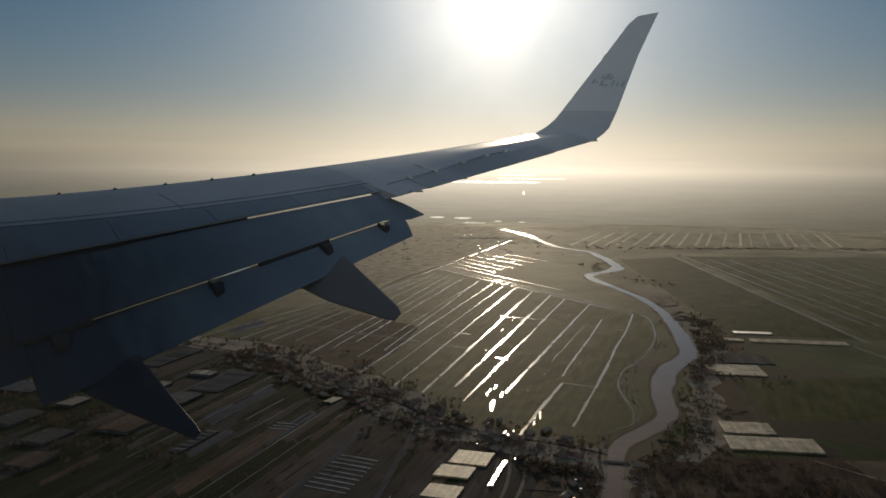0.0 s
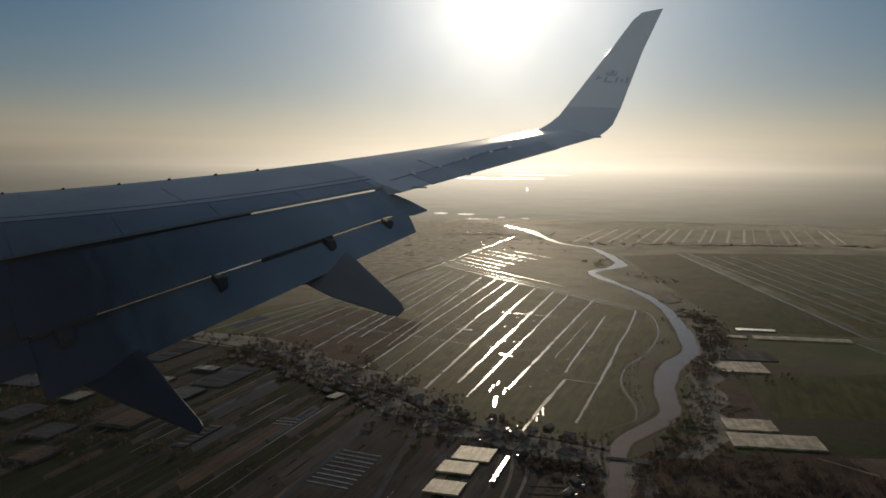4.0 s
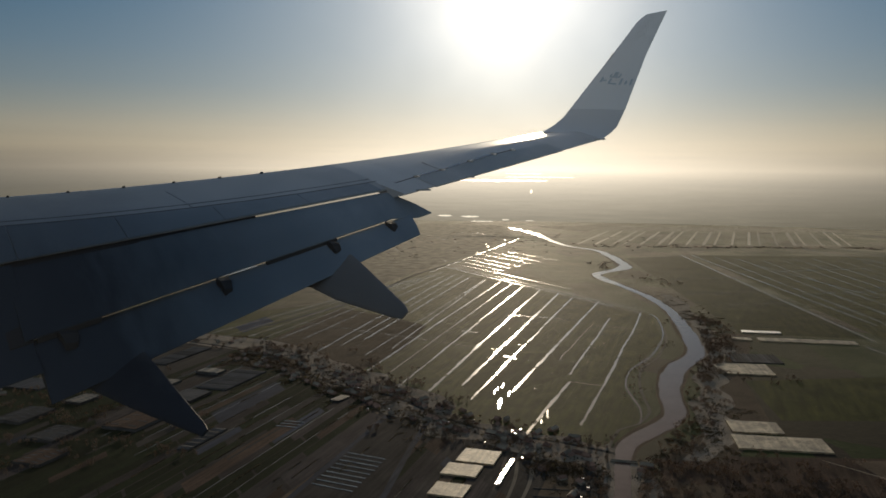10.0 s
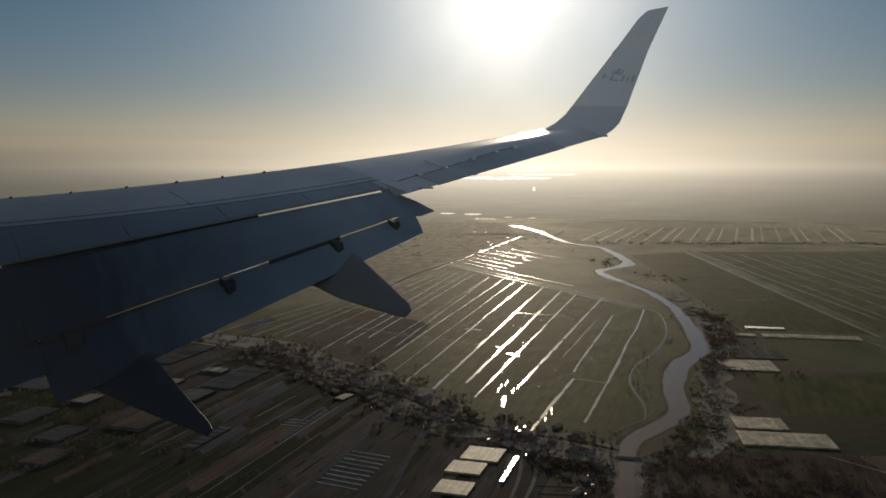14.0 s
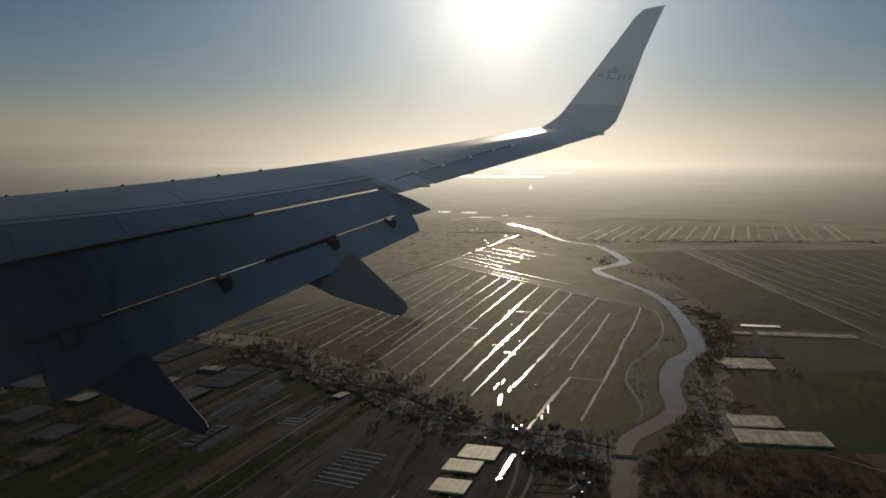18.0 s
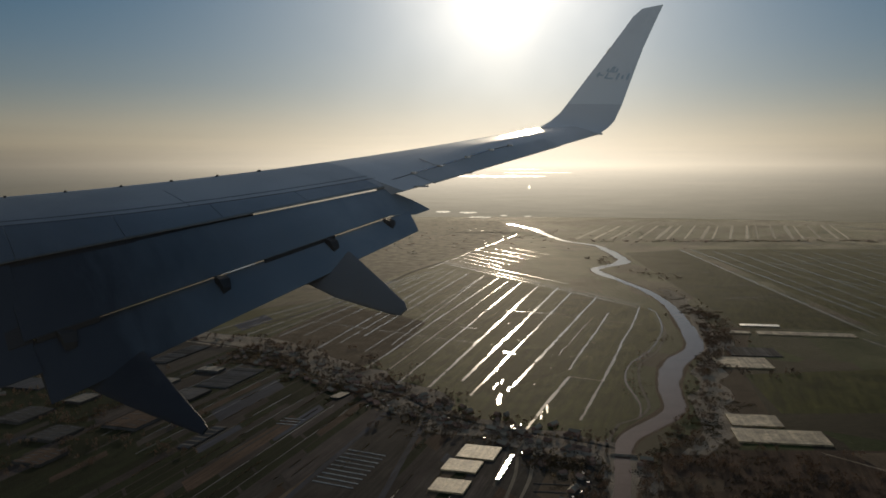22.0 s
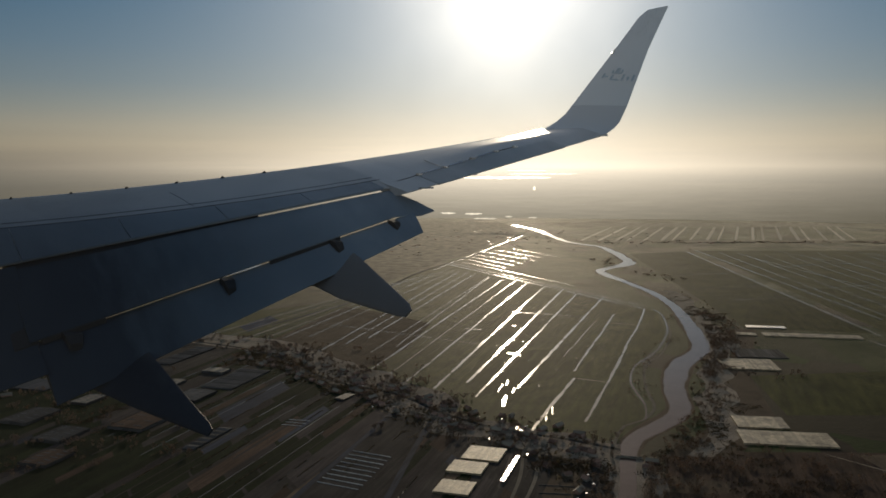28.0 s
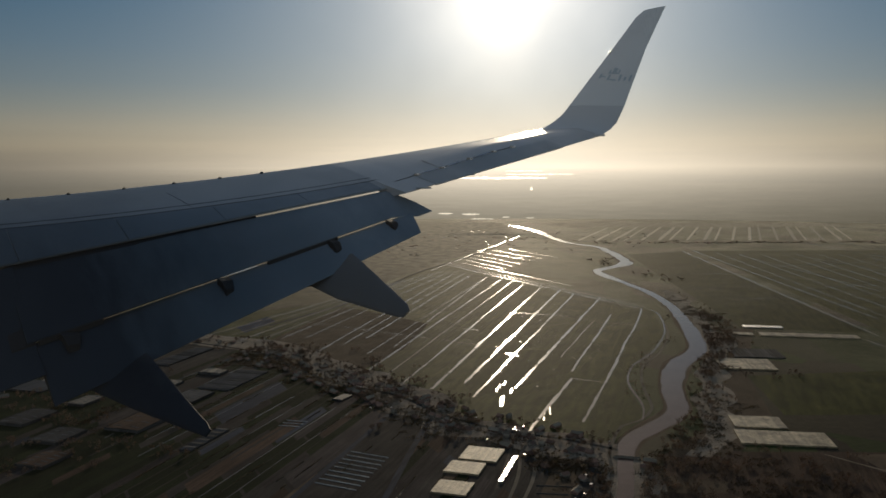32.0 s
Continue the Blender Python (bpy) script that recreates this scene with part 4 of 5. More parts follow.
for name, pts, w in (("street", [(-640, 1560), (-321, 1381), (-226, 1261), (-145, 1160), (-62, 1100), (10, 998), (74, 943), (135, 913), (200, 868)], 7), ("lane", [(428, 1600), (404, 1490), (352, 1345), (306, 1260), (280, 1159), (270, 1086), (262, 1030), (236, 982), (209, 960), (187, 903), (174, 857), (168, 808), (148, 740), (96, 580)], 4),
                     ("tree_road", [(330, 3700), (287, 3546), (130, 2958), (-70, 2399), (-187, 1928), (-330, 1600)], 8)):
    road = ribbon(name, pts, [w] * len(pts), 0.06, M_GRAVEL if name == "lane" else M_ROAD, 0.05, 30.0, 8)
    tagged(road, "pale gravel lane winding along the river" if name == "lane" else "narrow grey asphalt country road", "road", kind="structure")


sheet("nursery_land", [(-900, 1560), (-640, 1545), (-330, 1392), (-226, 1265), (-62, 1108), (74, 950), (186, 892), (165, 760), (110, 600), (-80, 100), (-900, 300)], M_CROP, 0.016, "dark brown nursery land below the village", "field")
sheet("nursery_land", [(-900, 1540), (-560, 1490), (-420, 1180), (-330, 1000), (-300, 820), (-330, 500), (-900, 300)], M_CONIFER, 0.019, "dark shrubbery land west of the nurseries", "field")
sheet("river_land", [(140, 560), (205, 760), (232, 860), (300, 945), (330, 1050), (380, 1180), (460, 1330), (520, 1560), (575, 1540), (440, 1195), (400, 1000), (310, 860), (215, 600)], M_REED, 0.017, "dark rough land along the far river bank", "field")
for k in range(15):         # a broken waterside along the tree road
    p, q = Vector((330, 3700)).lerp(Vector((-60, 2420)), k / 15), Vector((330, 3700)).lerp(Vector((-60, 2420)), (k + 0.45 + 0.3 * (k % 2)) / 15)
    ditch((p.x + 14 + 5 * (k % 3), p.y), (q.x + 16, q.y), 22 - k * 0.7, 700 + k)


sheet("nursery_land", [(-337, 1290), (-275, 1560), (-212, 1812), (-95, 1700), (-25, 1610), (-62, 1385), (-160, 1130), (-226, 1235)], M_REED, 0.038, "dim brown garden plots behind the village", "field")


# ---- greenhouses and sheds ----
def greenhouse(cx, cy, long, deep, bays, angle, mat, label, category="greenhouse", high=1.8, rise=0.7):
    """A block of parallel gabled bays on low walls. long runs across the bays."""
    bays = bays if mat is M_DULL else max(3, round(long / 3.4))
    if mat is M_TAN:            # low-pitched weathered roofs
        high, rise = 1.9, 0.12
    if mat is M_DULL:           # wide low gables
        high, rise = 1.2, 0.085 * long / bays
    base = new("greenhouse" if category == "greenhouse" else "shed")
    base.matrix_world = pose(cx, cy, 0.0, 0, 0, angle)
    BUILT.append((cx, cy, max(long, deep) * 0.62 + 4))
    tagged(base, label, category)
    w = long / bays
    wall = join(block(-long / 2, -deep / 2, 0, long / 2, -deep / 2 + 0.3, high), block(-long / 2, deep / 2 - 0.3, 0, long / 2, deep / 2, high),
                block(-long / 2, -deep / 2 + 0.3, 0, -long / 2 + 0.3, deep / 2 - 0.3, high), block(long / 2 - 0.3, -deep / 2 + 0.3, 0, long / 2, deep / 2 - 0.3, high))
    part("wall", mesh_of("wall", *wall, M_PALE if mat is M_CANVAS else mat), base)
    ring = [(0.0, high), (w / 2, high + rise), (w, high), (w - 0.05, high - 0.25), (w / 2, high + rise - 0.3), (0.05, high - 0.25)]
    me = mesh_of("roof_bay", *loft([[(x, y, z) for x, z in ring] for y in (-deep / 2 - 0.3, 0.0, deep / 2 + 0.3)]), mat)
    for k in range(bays):
        bay = part("roof_bay", me, base)
        bay.location.x = -long / 2 + k * w


STRIP = math.degrees(math.atan2(-0.295, 0.955))     # bays run along the strips
for cx, cy, long, deep, bays, angle, mat, label, category in (
        (461, 1262, 80, 68, 14, -8, M_TAN, "wide pale ribbed greenhouse by the river", "greenhouse"),
        (370, 969, 58, 44, 10, -8, M_TAN, "pale grey ribbed glasshouse block", "greenhouse"),
        (377, 909, 98, 48, 18, -9, M_TAN, "long pale ribbed greenhouse on dark land", "greenhouse"),
        (650, 1477, 165, 30, 22, -11, M_TAN, "very long low pale greenhouse", "greenhouse"),
        (540, 1496, 36, 22, 6, -11, M_TAN, "small pale shed beside a long greenhouse", "shed"),
        (600, 1560, 70, 18, 8, -11, M_CANVAS, "row of white foil tunnels", "greenhouse"),
        (505, 1338, 78, 64, 12, -8, M_DULL, "low dim netting shed behind greenhouses", "shed"),
        (42, 862, 40, 40, 5, -17, M_TAN, "pale flat shed with ribbed roof", "shed"), (23, 822, 36, 32, 4, -17, M_TAN, "pale shed with ribbed metal roof", "shed"), (10, 769, 34, 32, 4, -17, M_TAN, "square pale roofed shed", "shed"),
        (-294, 1183, 112, 46, 10, 73, M_DULL, "ribbed glasshouse with pale ridges among dark plots", "greenhouse"), (-414, 1335, 128, 32, 8, 73, M_DULL, "long pale grey glasshouse by the village", "greenhouse"),
        (-262, 917, 78, 14, 6, 73, M_DULL, "low grey shed between dark plots", "shed"), (-130, 1085, 14, 26, 3, -28, M_GLASS, "grey farm shed by the street", "shed")):
    greenhouse(cx, cy, long, deep, bays, angle, mat, label, category)

for cx, cy, long, deep, mat, label in ((-1010, 800, 90, 120, M_SHEET, "big ribbed greenhouse with bright ridges"), (-1230, 985, 80, 90, M_GLASS, "large square glasshouse block in fields"), (-1140, 950, 70, 90, M_GLASS, "large glasshouse block beside a yard"), (-560, 1150, 60, 50, M_GLASS, "dim glasshouse bays beside the moat")):
    greenhouse(cx, cy, long, deep, 12, STRIP, mat, label)

def hall(cx, cy, wide, deep, mat, label, strips=5, high=2.8):
    """An industrial hall: walls, a low-pitched roof with a parapet, rows of skylights and a loading door."""
    base = new("hall")
    base.matrix_world = pose(cx, cy, 0.0, 0, 0, STRIP)
    BUILT.append((cx, cy, max(wide, deep) * 0.6 + 4))
    tagged(base, label, "industrial hall", "halls of the industrial estate")
    a, b = wide / 2, deep / 2
    wall = part("wall", mesh_of("wall", *block(-a, -b, 0, a, b, high), M_DULL), base)
    ridge = loft([[(-a + 0.4, y, high + 0.01), (a - 0.4, y, high + 0.01), (a - 0.4, y, high + 0.3), (0, y, high + 0.3 + 0.03 * wide), (-a + 0.4, y, high + 0.3)] for y in (-b + 0.4, b - 0.4)])
    roof = part("roof", mesh_of("roof", *ridge, mat), base)
    edge = join(block(-a, -b, high, a, -b + 0.4, high + 0.7), block(-a, b - 0.4, high, a, b, high + 0.7), block(-a, -b + 0.4, high, -a + 0.4, b - 0.4, high + 0.7), block(a - 0.4, -b + 0.4, high, a, b - 0.4, high + 0.7))
    part("parapet", mesh_of("parapet", *edge, M_DULL), base)
    for side in (-1, 1):
        for k in range(strips):
            y, x0, x1 = -b + deep * (k + 0.5) / strips, side * a * 0.25, side * a * 0.75
            z0, z1 = (high + 0.32 + 0.03 * wide * (1 - abs(x) / (a - 0.4)) for x in (x0, x1))
            part("skylight", mesh_of("skylight", *loft([[(x0, e, z0 - 0.05), (x1, e, z1 - 0.05), (x1, e, z1 + 0.2), (x0, e, z0 + 0.2)] for e in (y - 0.8, y + 0.8)]), M_GLASS), roof)
    part("door", mesh_of("door", *block(-2.2, -b - 0.06, 0.0, 2.2, -b, 2.6), M_GLASS), wall)


for cx, cy, wide, deep, mat, label in ((-336, 1226, 36, 24, M_SHEET, "low hall with a pale sheet roof"), (-381, 1150, 26, 46, M_SHEET, "narrow hall with a pale sheet roof"), (-460, 1072, 26, 40, M_SHEET, "small hall with rows of skylights"), (-489, 1140, 26, 34, M_SHEET, "small pale-roofed hall by the moat"),
                                       (-353, 993, 46, 96, M_PEAT, "large hall with a brown felt roof"), (-330, 1090, 40, 52, M_DULL, "grey-roofed hall on the estate"), (-431, 928, 38, 50, M_DULL, "square warehouse with a grey roof"), (-410, 850, 34, 44, M_PEAT, "brown-roofed warehouse by the ditch"), (-500, 1000, 40, 60, M_DULL, "long grey warehouse beside the road"), (-560, 930, 30, 44, M_SHEET, "pale-roofed hall near the canal")):
    hall(cx, cy, wide, deep, mat, label)
for x, y, wide, deep in ((-1137, 1488, 20, 14), (-1121, 1453, 26, 16)):
    greenhouse(x, y, wide, deep, 4, STRIP, M_TAN, "small pale shed on the meadows by the town", "shed")
wet = ribbon("canal", [(-1010, 985), (-978, 982), (-946, 915), (-915, 837), (-880, 760)], [6, 12, 10, 12, 8], 0.12, M_WATER, 0.2, 12.0, 63)
tagged(wet, "short bright canal reach below the town", "canal", kind="structure")

# flat beds of matting and crops between the village and the lower plots
for k, (cx, cy, wide, deep, mat, label) in enumerate(((-356, 1615, 62, 120, M_MATTING, "wide grey matted yard at the meadow edge"), (-245, 1075, 46, 165, M_MATTING, "long flat bed of blue-grey ground matting"), (-166, 975, 22, 130, M_MATTING, "narrow grey matted bed with white rows"), (-243, 915, 16, 90, M_MATTING, "pale grey container bed"), (-110, 900, 36, 240, M_SOIL, "long black bare bed"), (-205, 880, 30, 230, M_PEAT, "red-brown peat bed"), (8, 940, 30, 120, M_PEAT, "brown garden plot by the street"), (118, 792, 44, 130, M_REED, "brown garden plot by the river"))):
    lot(cx, cy, wide, deep, mat, 0.0405 + 0.001 * k, label, "plot")
for k in range(3):
    ob = new("foil_tunnel", mesh_of("foil_tunnel", *block(-13, -0.35, 0, 13, 0.35, 0.6, 0.2), M_CANVAS))
    ob.matrix_world = pose(-172 - 3 * k, 985 - 10 * k, 0.05, 0, 0, -14)
    tagged(ob, "short low white foil tunnel on grey matting", "foil tunnel", "foil rows")

for pts in ([(112, 915), (97, 850), (88, 793), (72, 735)], [(76, 893), (66, 840), (52, 770)], [(100, 915), (84, 868), (74, 800), (60, 740)]):
    path = ribbon("path", pts, [3.4] * len(pts), 0.078, M_GRAVEL, 0.15, 12.0, 78)
    tagged(path, "pale gravel track between gardens by the river", "track", kind="structure")
for x, y, long in ((115, 810, 22), (106, 774, 34), (102, 755, 30), (122, 832, 16)):
    ob = new("foil_tunnel", mesh_of("foil_tunnel", *block(-long / 2, -0.5, 0, long / 2, 0.5, 0.6, 0.2), M_DULL))
    ob.matrix_world = pose(x, y, 0.05, 0, 0, -8)
    tagged(ob, "low dull foil tunnel on a garden plot", "foil tunnel", "garden foil rows")
span = new("bridge")                # small road bridge over the river below the village
span.matrix_world = pose(191, 850, 0.0, 0, 0, -14)
tagged(span, "small concrete road bridge over the river", "bridge")
part("deck", mesh_of("deck", *block(-14, -2.6, 0.5, 14, 2.6, 1.0, 0.1), M_GRAVEL), span)
for y in (-2.6, 2.4):
    part("parapet", mesh_of("parapet", *block(-13, y, 1.0, 13, y + 0.2, 1.7, 0.05), M_PALE), span)
for x in (-12, 12):
    part("abutment", mesh_of("abutment", *block(x - 2, -2.4, 0, x + 2, 2.4, 0.5), M_PALE), span)

# long nursery bed with white foil rows
sheet("nursery_bed", [(-64, 1010), (-16, 987), (-53, 748), (-70, 690), (-150, 690), (-136, 748)], M_CROP, 0.05, "long dark nursery bed crossed by white rows", "nursery bed")
for side, mat in zip(([(-64, 1012), (-100, 880), (-137, 748), (-155, 680)], [(-14, 988), (-34, 868), (-52, 748), (-66, 680)]), (M_MATTING, M_MATTING)):
    path = ribbon("path", side, [6.5] * 4, 0.075, mat, 0.08, 20.0, 77)
    tagged(path, "pale gravel track beside a nursery bed", "track", kind="structure")
for k in range(9):
    v, f = block(-23, -0.35, 0, 23, 0.35, 0.6, 0.2)
    ob = new("foil_tunnel", mesh_of("foil_tunnel", v, f, M_CANVAS))
    ob.matrix_world = pose(-76 - 3.1 * k, 865 - 11.1 * k, 0.05, 0, 0, -26)
    tagged(ob, "long low white foil tunnel on dark soil", "foil tunnel", "foil rows")
POOLS = ((78, 1068, 9, 26), (94, 1119, 6, 14), (88, 1159, 6, 12), (80, 1143, 4, 9), (75, 1125, 4, 10), (134, 1028, 6, 22), (92, 920, 4, 6), (84, 955, 4, 6), (122, 990, 4, 9), (126, 1013, 4, 7), (135, 875, 4, 8))     # x, y, width, half length
for corners, mat, label in (([(440, 1195), (775, 1235), (700, 1000), (415, 1000)], M_GRASS, "wide dark green field behind greenhouses"), ([(300, 870), (640, 860), (600, 600), (215, 600)], M_PEAT, "bare brown field by the river"), ([(800, 1470), (1500, 1660), (1400, 900), (720, 900)], M_GRASS, "wide plain dark green pasture"), ([(430, 860), (700, 850), (690, 780), (440, 790)], M_REED, "brown strip of crop land")):
    sheet("field", corners, mat, 0.024 if "strip" in label else 0.018, label, "field")
for x, y, wide, deep in POOLS:
    pool = ribbon("pool", [(x - wide * 0.35, y - deep), (x, y), (x + wide * 0.4, y + deep)], [wide * 0.3, wide * 0.65, wide * 0.35], 0.092, M_RUFFLED, 0.45, 4.0, int(x + y))
    tagged(pool, "small bright pool beside the village gardens", "pool", kind="structure")
rnd = random.Random(91)
for k in range(34):         # puddles left on the pastures beside the ditches
    x, y = rnd.uniform(60, 330), rnd.uniform(1120, 1760)
    if x > 60 + (y - 900) * 0.42 or x < -60 + (y - 1100) * 0.3:
        continue
    long = rnd.uniform(2, 6)
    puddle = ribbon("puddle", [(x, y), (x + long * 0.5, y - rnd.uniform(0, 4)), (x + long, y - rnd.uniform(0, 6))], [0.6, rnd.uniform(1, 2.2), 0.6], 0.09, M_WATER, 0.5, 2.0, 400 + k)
    tagged(puddle, "small shallow puddle on wet pasture", "puddle", kind="structure")
for k in range(6):          # a row of lean-to glasshouses whose panes mirror the sun
    ob = new("lean_to")
    ob.matrix_world = pose(57 + 3.6 * k, 788 + 12.0 * k, 0, 0, 0, -16.7)
    tagged(ob, "low lean-to glasshouse with shining wet panes", "greenhouse", "lean-to glasshouses")
    tops = [(x, y, 2.0 - y * 0.0652 + x * 0.0158) for x, y in ((-1.8, -5.8), (1.8, -5.8), (1.8, 5.8), (-1.8, 5.8))]
    part("wall", mesh_of("wall", *loft([[(x, y, 0) for x, y, _ in tops], tops]), M_PALE), ob)
    part("roof", mesh_of("roof", *loft([[(x * 1.06, y * 1.03, z + 0.01) for x, y, z in tops], [(x * 1.06, y * 1.03, z + 0.1) for x, y, z in tops]]), M_WET), ob)


# ---- houses ----
def house_kind(w, d, h, rise, wall_mat, roof_mat):
    """A gabled house: walls, roof slabs and a chimney."""
    base = new("house")
    gable = loft([[(-w / 2, y, 0), (w / 2, y, 0), (w / 2, y, h), (0, y, h + rise), (-w / 2, y, h)] for y in (-d / 2, d / 2)])
    wall = part("wall", mesh_of("wall", *gable, wall_mat), base)
    for s in (-1, 1):
        e = 0.4
        x1, z1 = s * (w / 2 + e), h - rise * e / (w / 2)
        ring = [(0.0, h + rise + 0.02), (x1, z1 + 0.02), (x1, z1 + 0.22), (0.0, h + rise + 0.24)]
        roof = part("roof", mesh_of("roof", *loft([[(x, y, z) for x, z in ring] for y in (-d / 2 - e, d / 2 + e)]), roof_mat), base)
    part("chimney", mesh_of("chimney", *block(-0.4, d * 0.2, h + rise * 0.5, 0.4, d * 0.2 + 0.8, h + rise + 1.0, 0.1), M_WALL), roof)
    for y in (-d / 2 - 0.03, d / 2):
        for x in (-w * 0.25, w * 0.25):
            part("window", mesh_of("window", *block(x - 0.7, y, 1.0, x + 0.7, y + 0.03, 2.3), M_GLASS), wall)
    part("door", mesh_of("door", *block(-0.5, -d / 2 - 0.04, 0.0, 0.5, -d / 2, 2.1), M_BARK), wall)
    return base


kinds = [house_kind(7.2, 10, 2.8, 3.0, M_WALL, M_TILE), house_kind(7.8, 11, 2.8, 3.2, M_PALE, M_TILE), house_kind(9, 17, 3.0, 3.4, M_WALL, M_SHEET), house_kind(6, 8, 4.8, 2.4, M_PALE, M_SHEET)]
LABELS = ["red brick house with steep tiled roof", "pale rendered house with dark tiled roof", "long brick farmhouse with pale grey roof", "two-storey rendered house with pale grey roof"]
homes = []
rnd = random.Random(5)
for line, count, spread in ((((-640, 1560), (-321, 1381)), 12, 34), (((-321, 1381), (-145, 1160)), 30, 44), (((-145, 1160), (10, 998)), 34, 40), (((10, 998), (200, 868)), 34, 40), (((200, 868), (110, 690)), 7, 26), (((90, 905), (165, 790)), 7, 34), (((-740, 1250), (-620, 1060)), 26, 60), (((-1100, 1500), (-860, 1120)), 34, 90), (((-1010, 1180), (-960, 2000)), 40, 110), (((-840, 1150), (-800, 1900)), 36, 90), (((-710, 1560), (-650, 2100)), 20, 70)):
    a, b = Vector(line[0]), Vector(line[1])
    turn = math.degrees(math.atan2(*(b - a).yx))
    side = (b - a).orthogonal().normalized()
    for k in range(count):
        p = a.lerp(b, (k + rnd.random()) / count) + side * rnd.choice((-1, 1)) * rnd.uniform(10, spread)
        homes.append((p, turn + rnd.choice((0, 90)) + rnd.uniform(-9, 9), rnd.choices(range(4), (4, 3, 4, 3))[0]))
used = set()
for p, turn, which in homes:
    if on_river(p.x, p.y) or any((p.x - x) ** 2 + (p.y - y) ** 2 < r * r for x, y, r in BUILT):
        continue
    where = pose(p.x, p.y, 0, 0, 0, turn)
    if which in used:
        ob = copy_thing(kinds[which], where)
    else:
        ob = kinds[which]
        ob.matrix_world = where
        used.add(which)
    ob.scale = (0.78, 0.78, 0.7)
    tagged(ob, LABELS[which], "house", "village houses")


# ---- low wet roofs that catch the sun ----
rnd = random.Random(33)
for k in range(86):
    a, b = ((-145, 1160), (10, 998)) if k % 3 == 0 else ((10, 998), (190, 872)) if k % 3 == 1 else ((60, 880), (150, 760))
    p = Vector(a).lerp(Vector(b), rnd.random()) + Vector((rnd.gauss(0, 26), rnd.gauss(0, 26)))
    # Two of the roofs are put where a lone glint stands.
    if k in (8, 20):
        p = Vector((365, 1214) if k == 8 else (189, 868))
    pitch, roll = math.degrees(math.atan2(300, p.y)) / 2 - 6.3, math.degrees(p.x / p.y - 0.05) / 2      # pitches set round the angle that mirrors the sun to the eye
    w, d, tilt, lean = rnd.uniform(3, 7), rnd.uniform(4, 10), -math.tan(radians(rnd.gauss(pitch, 1.3))), math.tan(radians(rnd.gauss(roll, 1.3)))
    if on_river(p.x, p.y) or (k < 46 and k % 2):
        continue
    if k >= 46:             # far flooded spots
        p = Vector((rnd.uniform(-420, 330), rnd.uniform(2600, 4100)))
        pond = ribbon("pond", [(p.x - w, p.y), (p.x, p.y + rnd.uniform(-3, 3)), (p.x + w, p.y + rnd.uniform(-3, 3))], [d * 0.6, d * 1.6, d * 0.6], 0.09, M_RUFFLED, 0.4, 3.0, 600 + k)
        tagged(pond, "small far pond glinting in the sun", "pond", kind="structure")
        continue
    w, d = w * 0.4, d * 0.4
    ob = new("outbuilding")
    ob.matrix_world = pose(p.x, p.y, 0)
    tagged(ob, "low outbuilding with a wet flat roof", "outbuilding", "outbuildings")
    tops = [(x, y, 2.6 + y * tilt + x * lean) for x, y in ((-w / 2, -d / 2), (w / 2, -d / 2), (w / 2, d / 2), (-w / 2, d / 2))]
    part("wall", mesh_of("wall", *loft([[(x, y, 0) for x, y, _ in tops], tops]), M_WALL), ob)
    part("roof", mesh_of("roof", *loft([[(x * 1.06, y * 1.06, z + 0.01) for x, y, z in tops], [(x * 1.06, y * 1.06, z + 0.16) for x, y, z in tops]]), M_WET), ob)


# ---- trees ----
def tree_kind(seed, high, wide):
    """Trunk with limbs, and a ragged crown of many small leaf clumps."""
    rnd = random.Random(seed)
    base = new("tree")
    stems = [loft([[(0.35 * k * math.cos(a), 0.35 * k * math.sin(a), z) for a in (0, 1.26, 2.51, 3.77, 5.03)] for z, k in ((0, 1.2), (high * 0.3, 0.8), (high * 0.75, 0.3))])]
    for _ in range(6):
        a, z, r = rnd.uniform(0, 6.28), high * rnd.uniform(0.3, 0.5), wide * rnd.uniform(0.25, 0.42)
        tip = Vector((r * math.cos(a), r * math.sin(a), z + high * rnd.uniform(0.12, 0.3)))
        stems.append(loft([[(0.12, 0, z), (-0.06, 0.1, z), (-0.06, -0.1, z)], [tip + Vector(q) for q in ((0.04, 0, 0), (-0.02, 0.03, 0), (-0.02, -0.03, 0))]]))
    trunk = part("trunk", mesh_of("trunk", *stems[0], M_BARK), base)
    for stem in stems[1:4]:
        part("limb", mesh_of("limb", *stem, M_BARK), trunk)
    lobes = [(Vector((rnd.uniform(-0.28, 0.28) * wide, rnd.uniform(-0.28, 0.28) * wide, high * rnd.uniform(0.45, 0.82))), rnd.uniform(0.18, 0.3) * wide) for _ in range(7)]
    verts, faces = [], []
    for _ in range(230):
        c, r = rnd.choice(lobes)
        d = Vector((rnd.gauss(0, 1), rnd.gauss(0, 1), rnd.gauss(0, 0.8))).normalized()
        p = c + d * r * rnd.uniform(0.6, 1.12)
        s = rnd.uniform(0.35, 0.9) * wide / 9
        m = Euler((rnd.uniform(0, 6), rnd.uniform(0, 6), rnd.uniform(0, 6))).to_matrix()
        base_i = len(verts)
        verts += [p + m @ Vector(q) * s for q in ((-1, -0.6, 0), (0.9, -0.7, 0.2), (1, 0.7, -0.1), (-0.7, 0.8, 0.25), (0.1, 0, 0.7))]
        faces += [(base_i, base_i + 1, base_i + 4), (base_i + 1, base_i + 2, base_i + 4), (base_i + 2, base_i + 3, base_i + 4), (base_i + 3, base_i, base_i + 4)]
    part("crown", mesh_of("crown", verts, faces, M_LEAF), base)
    return base


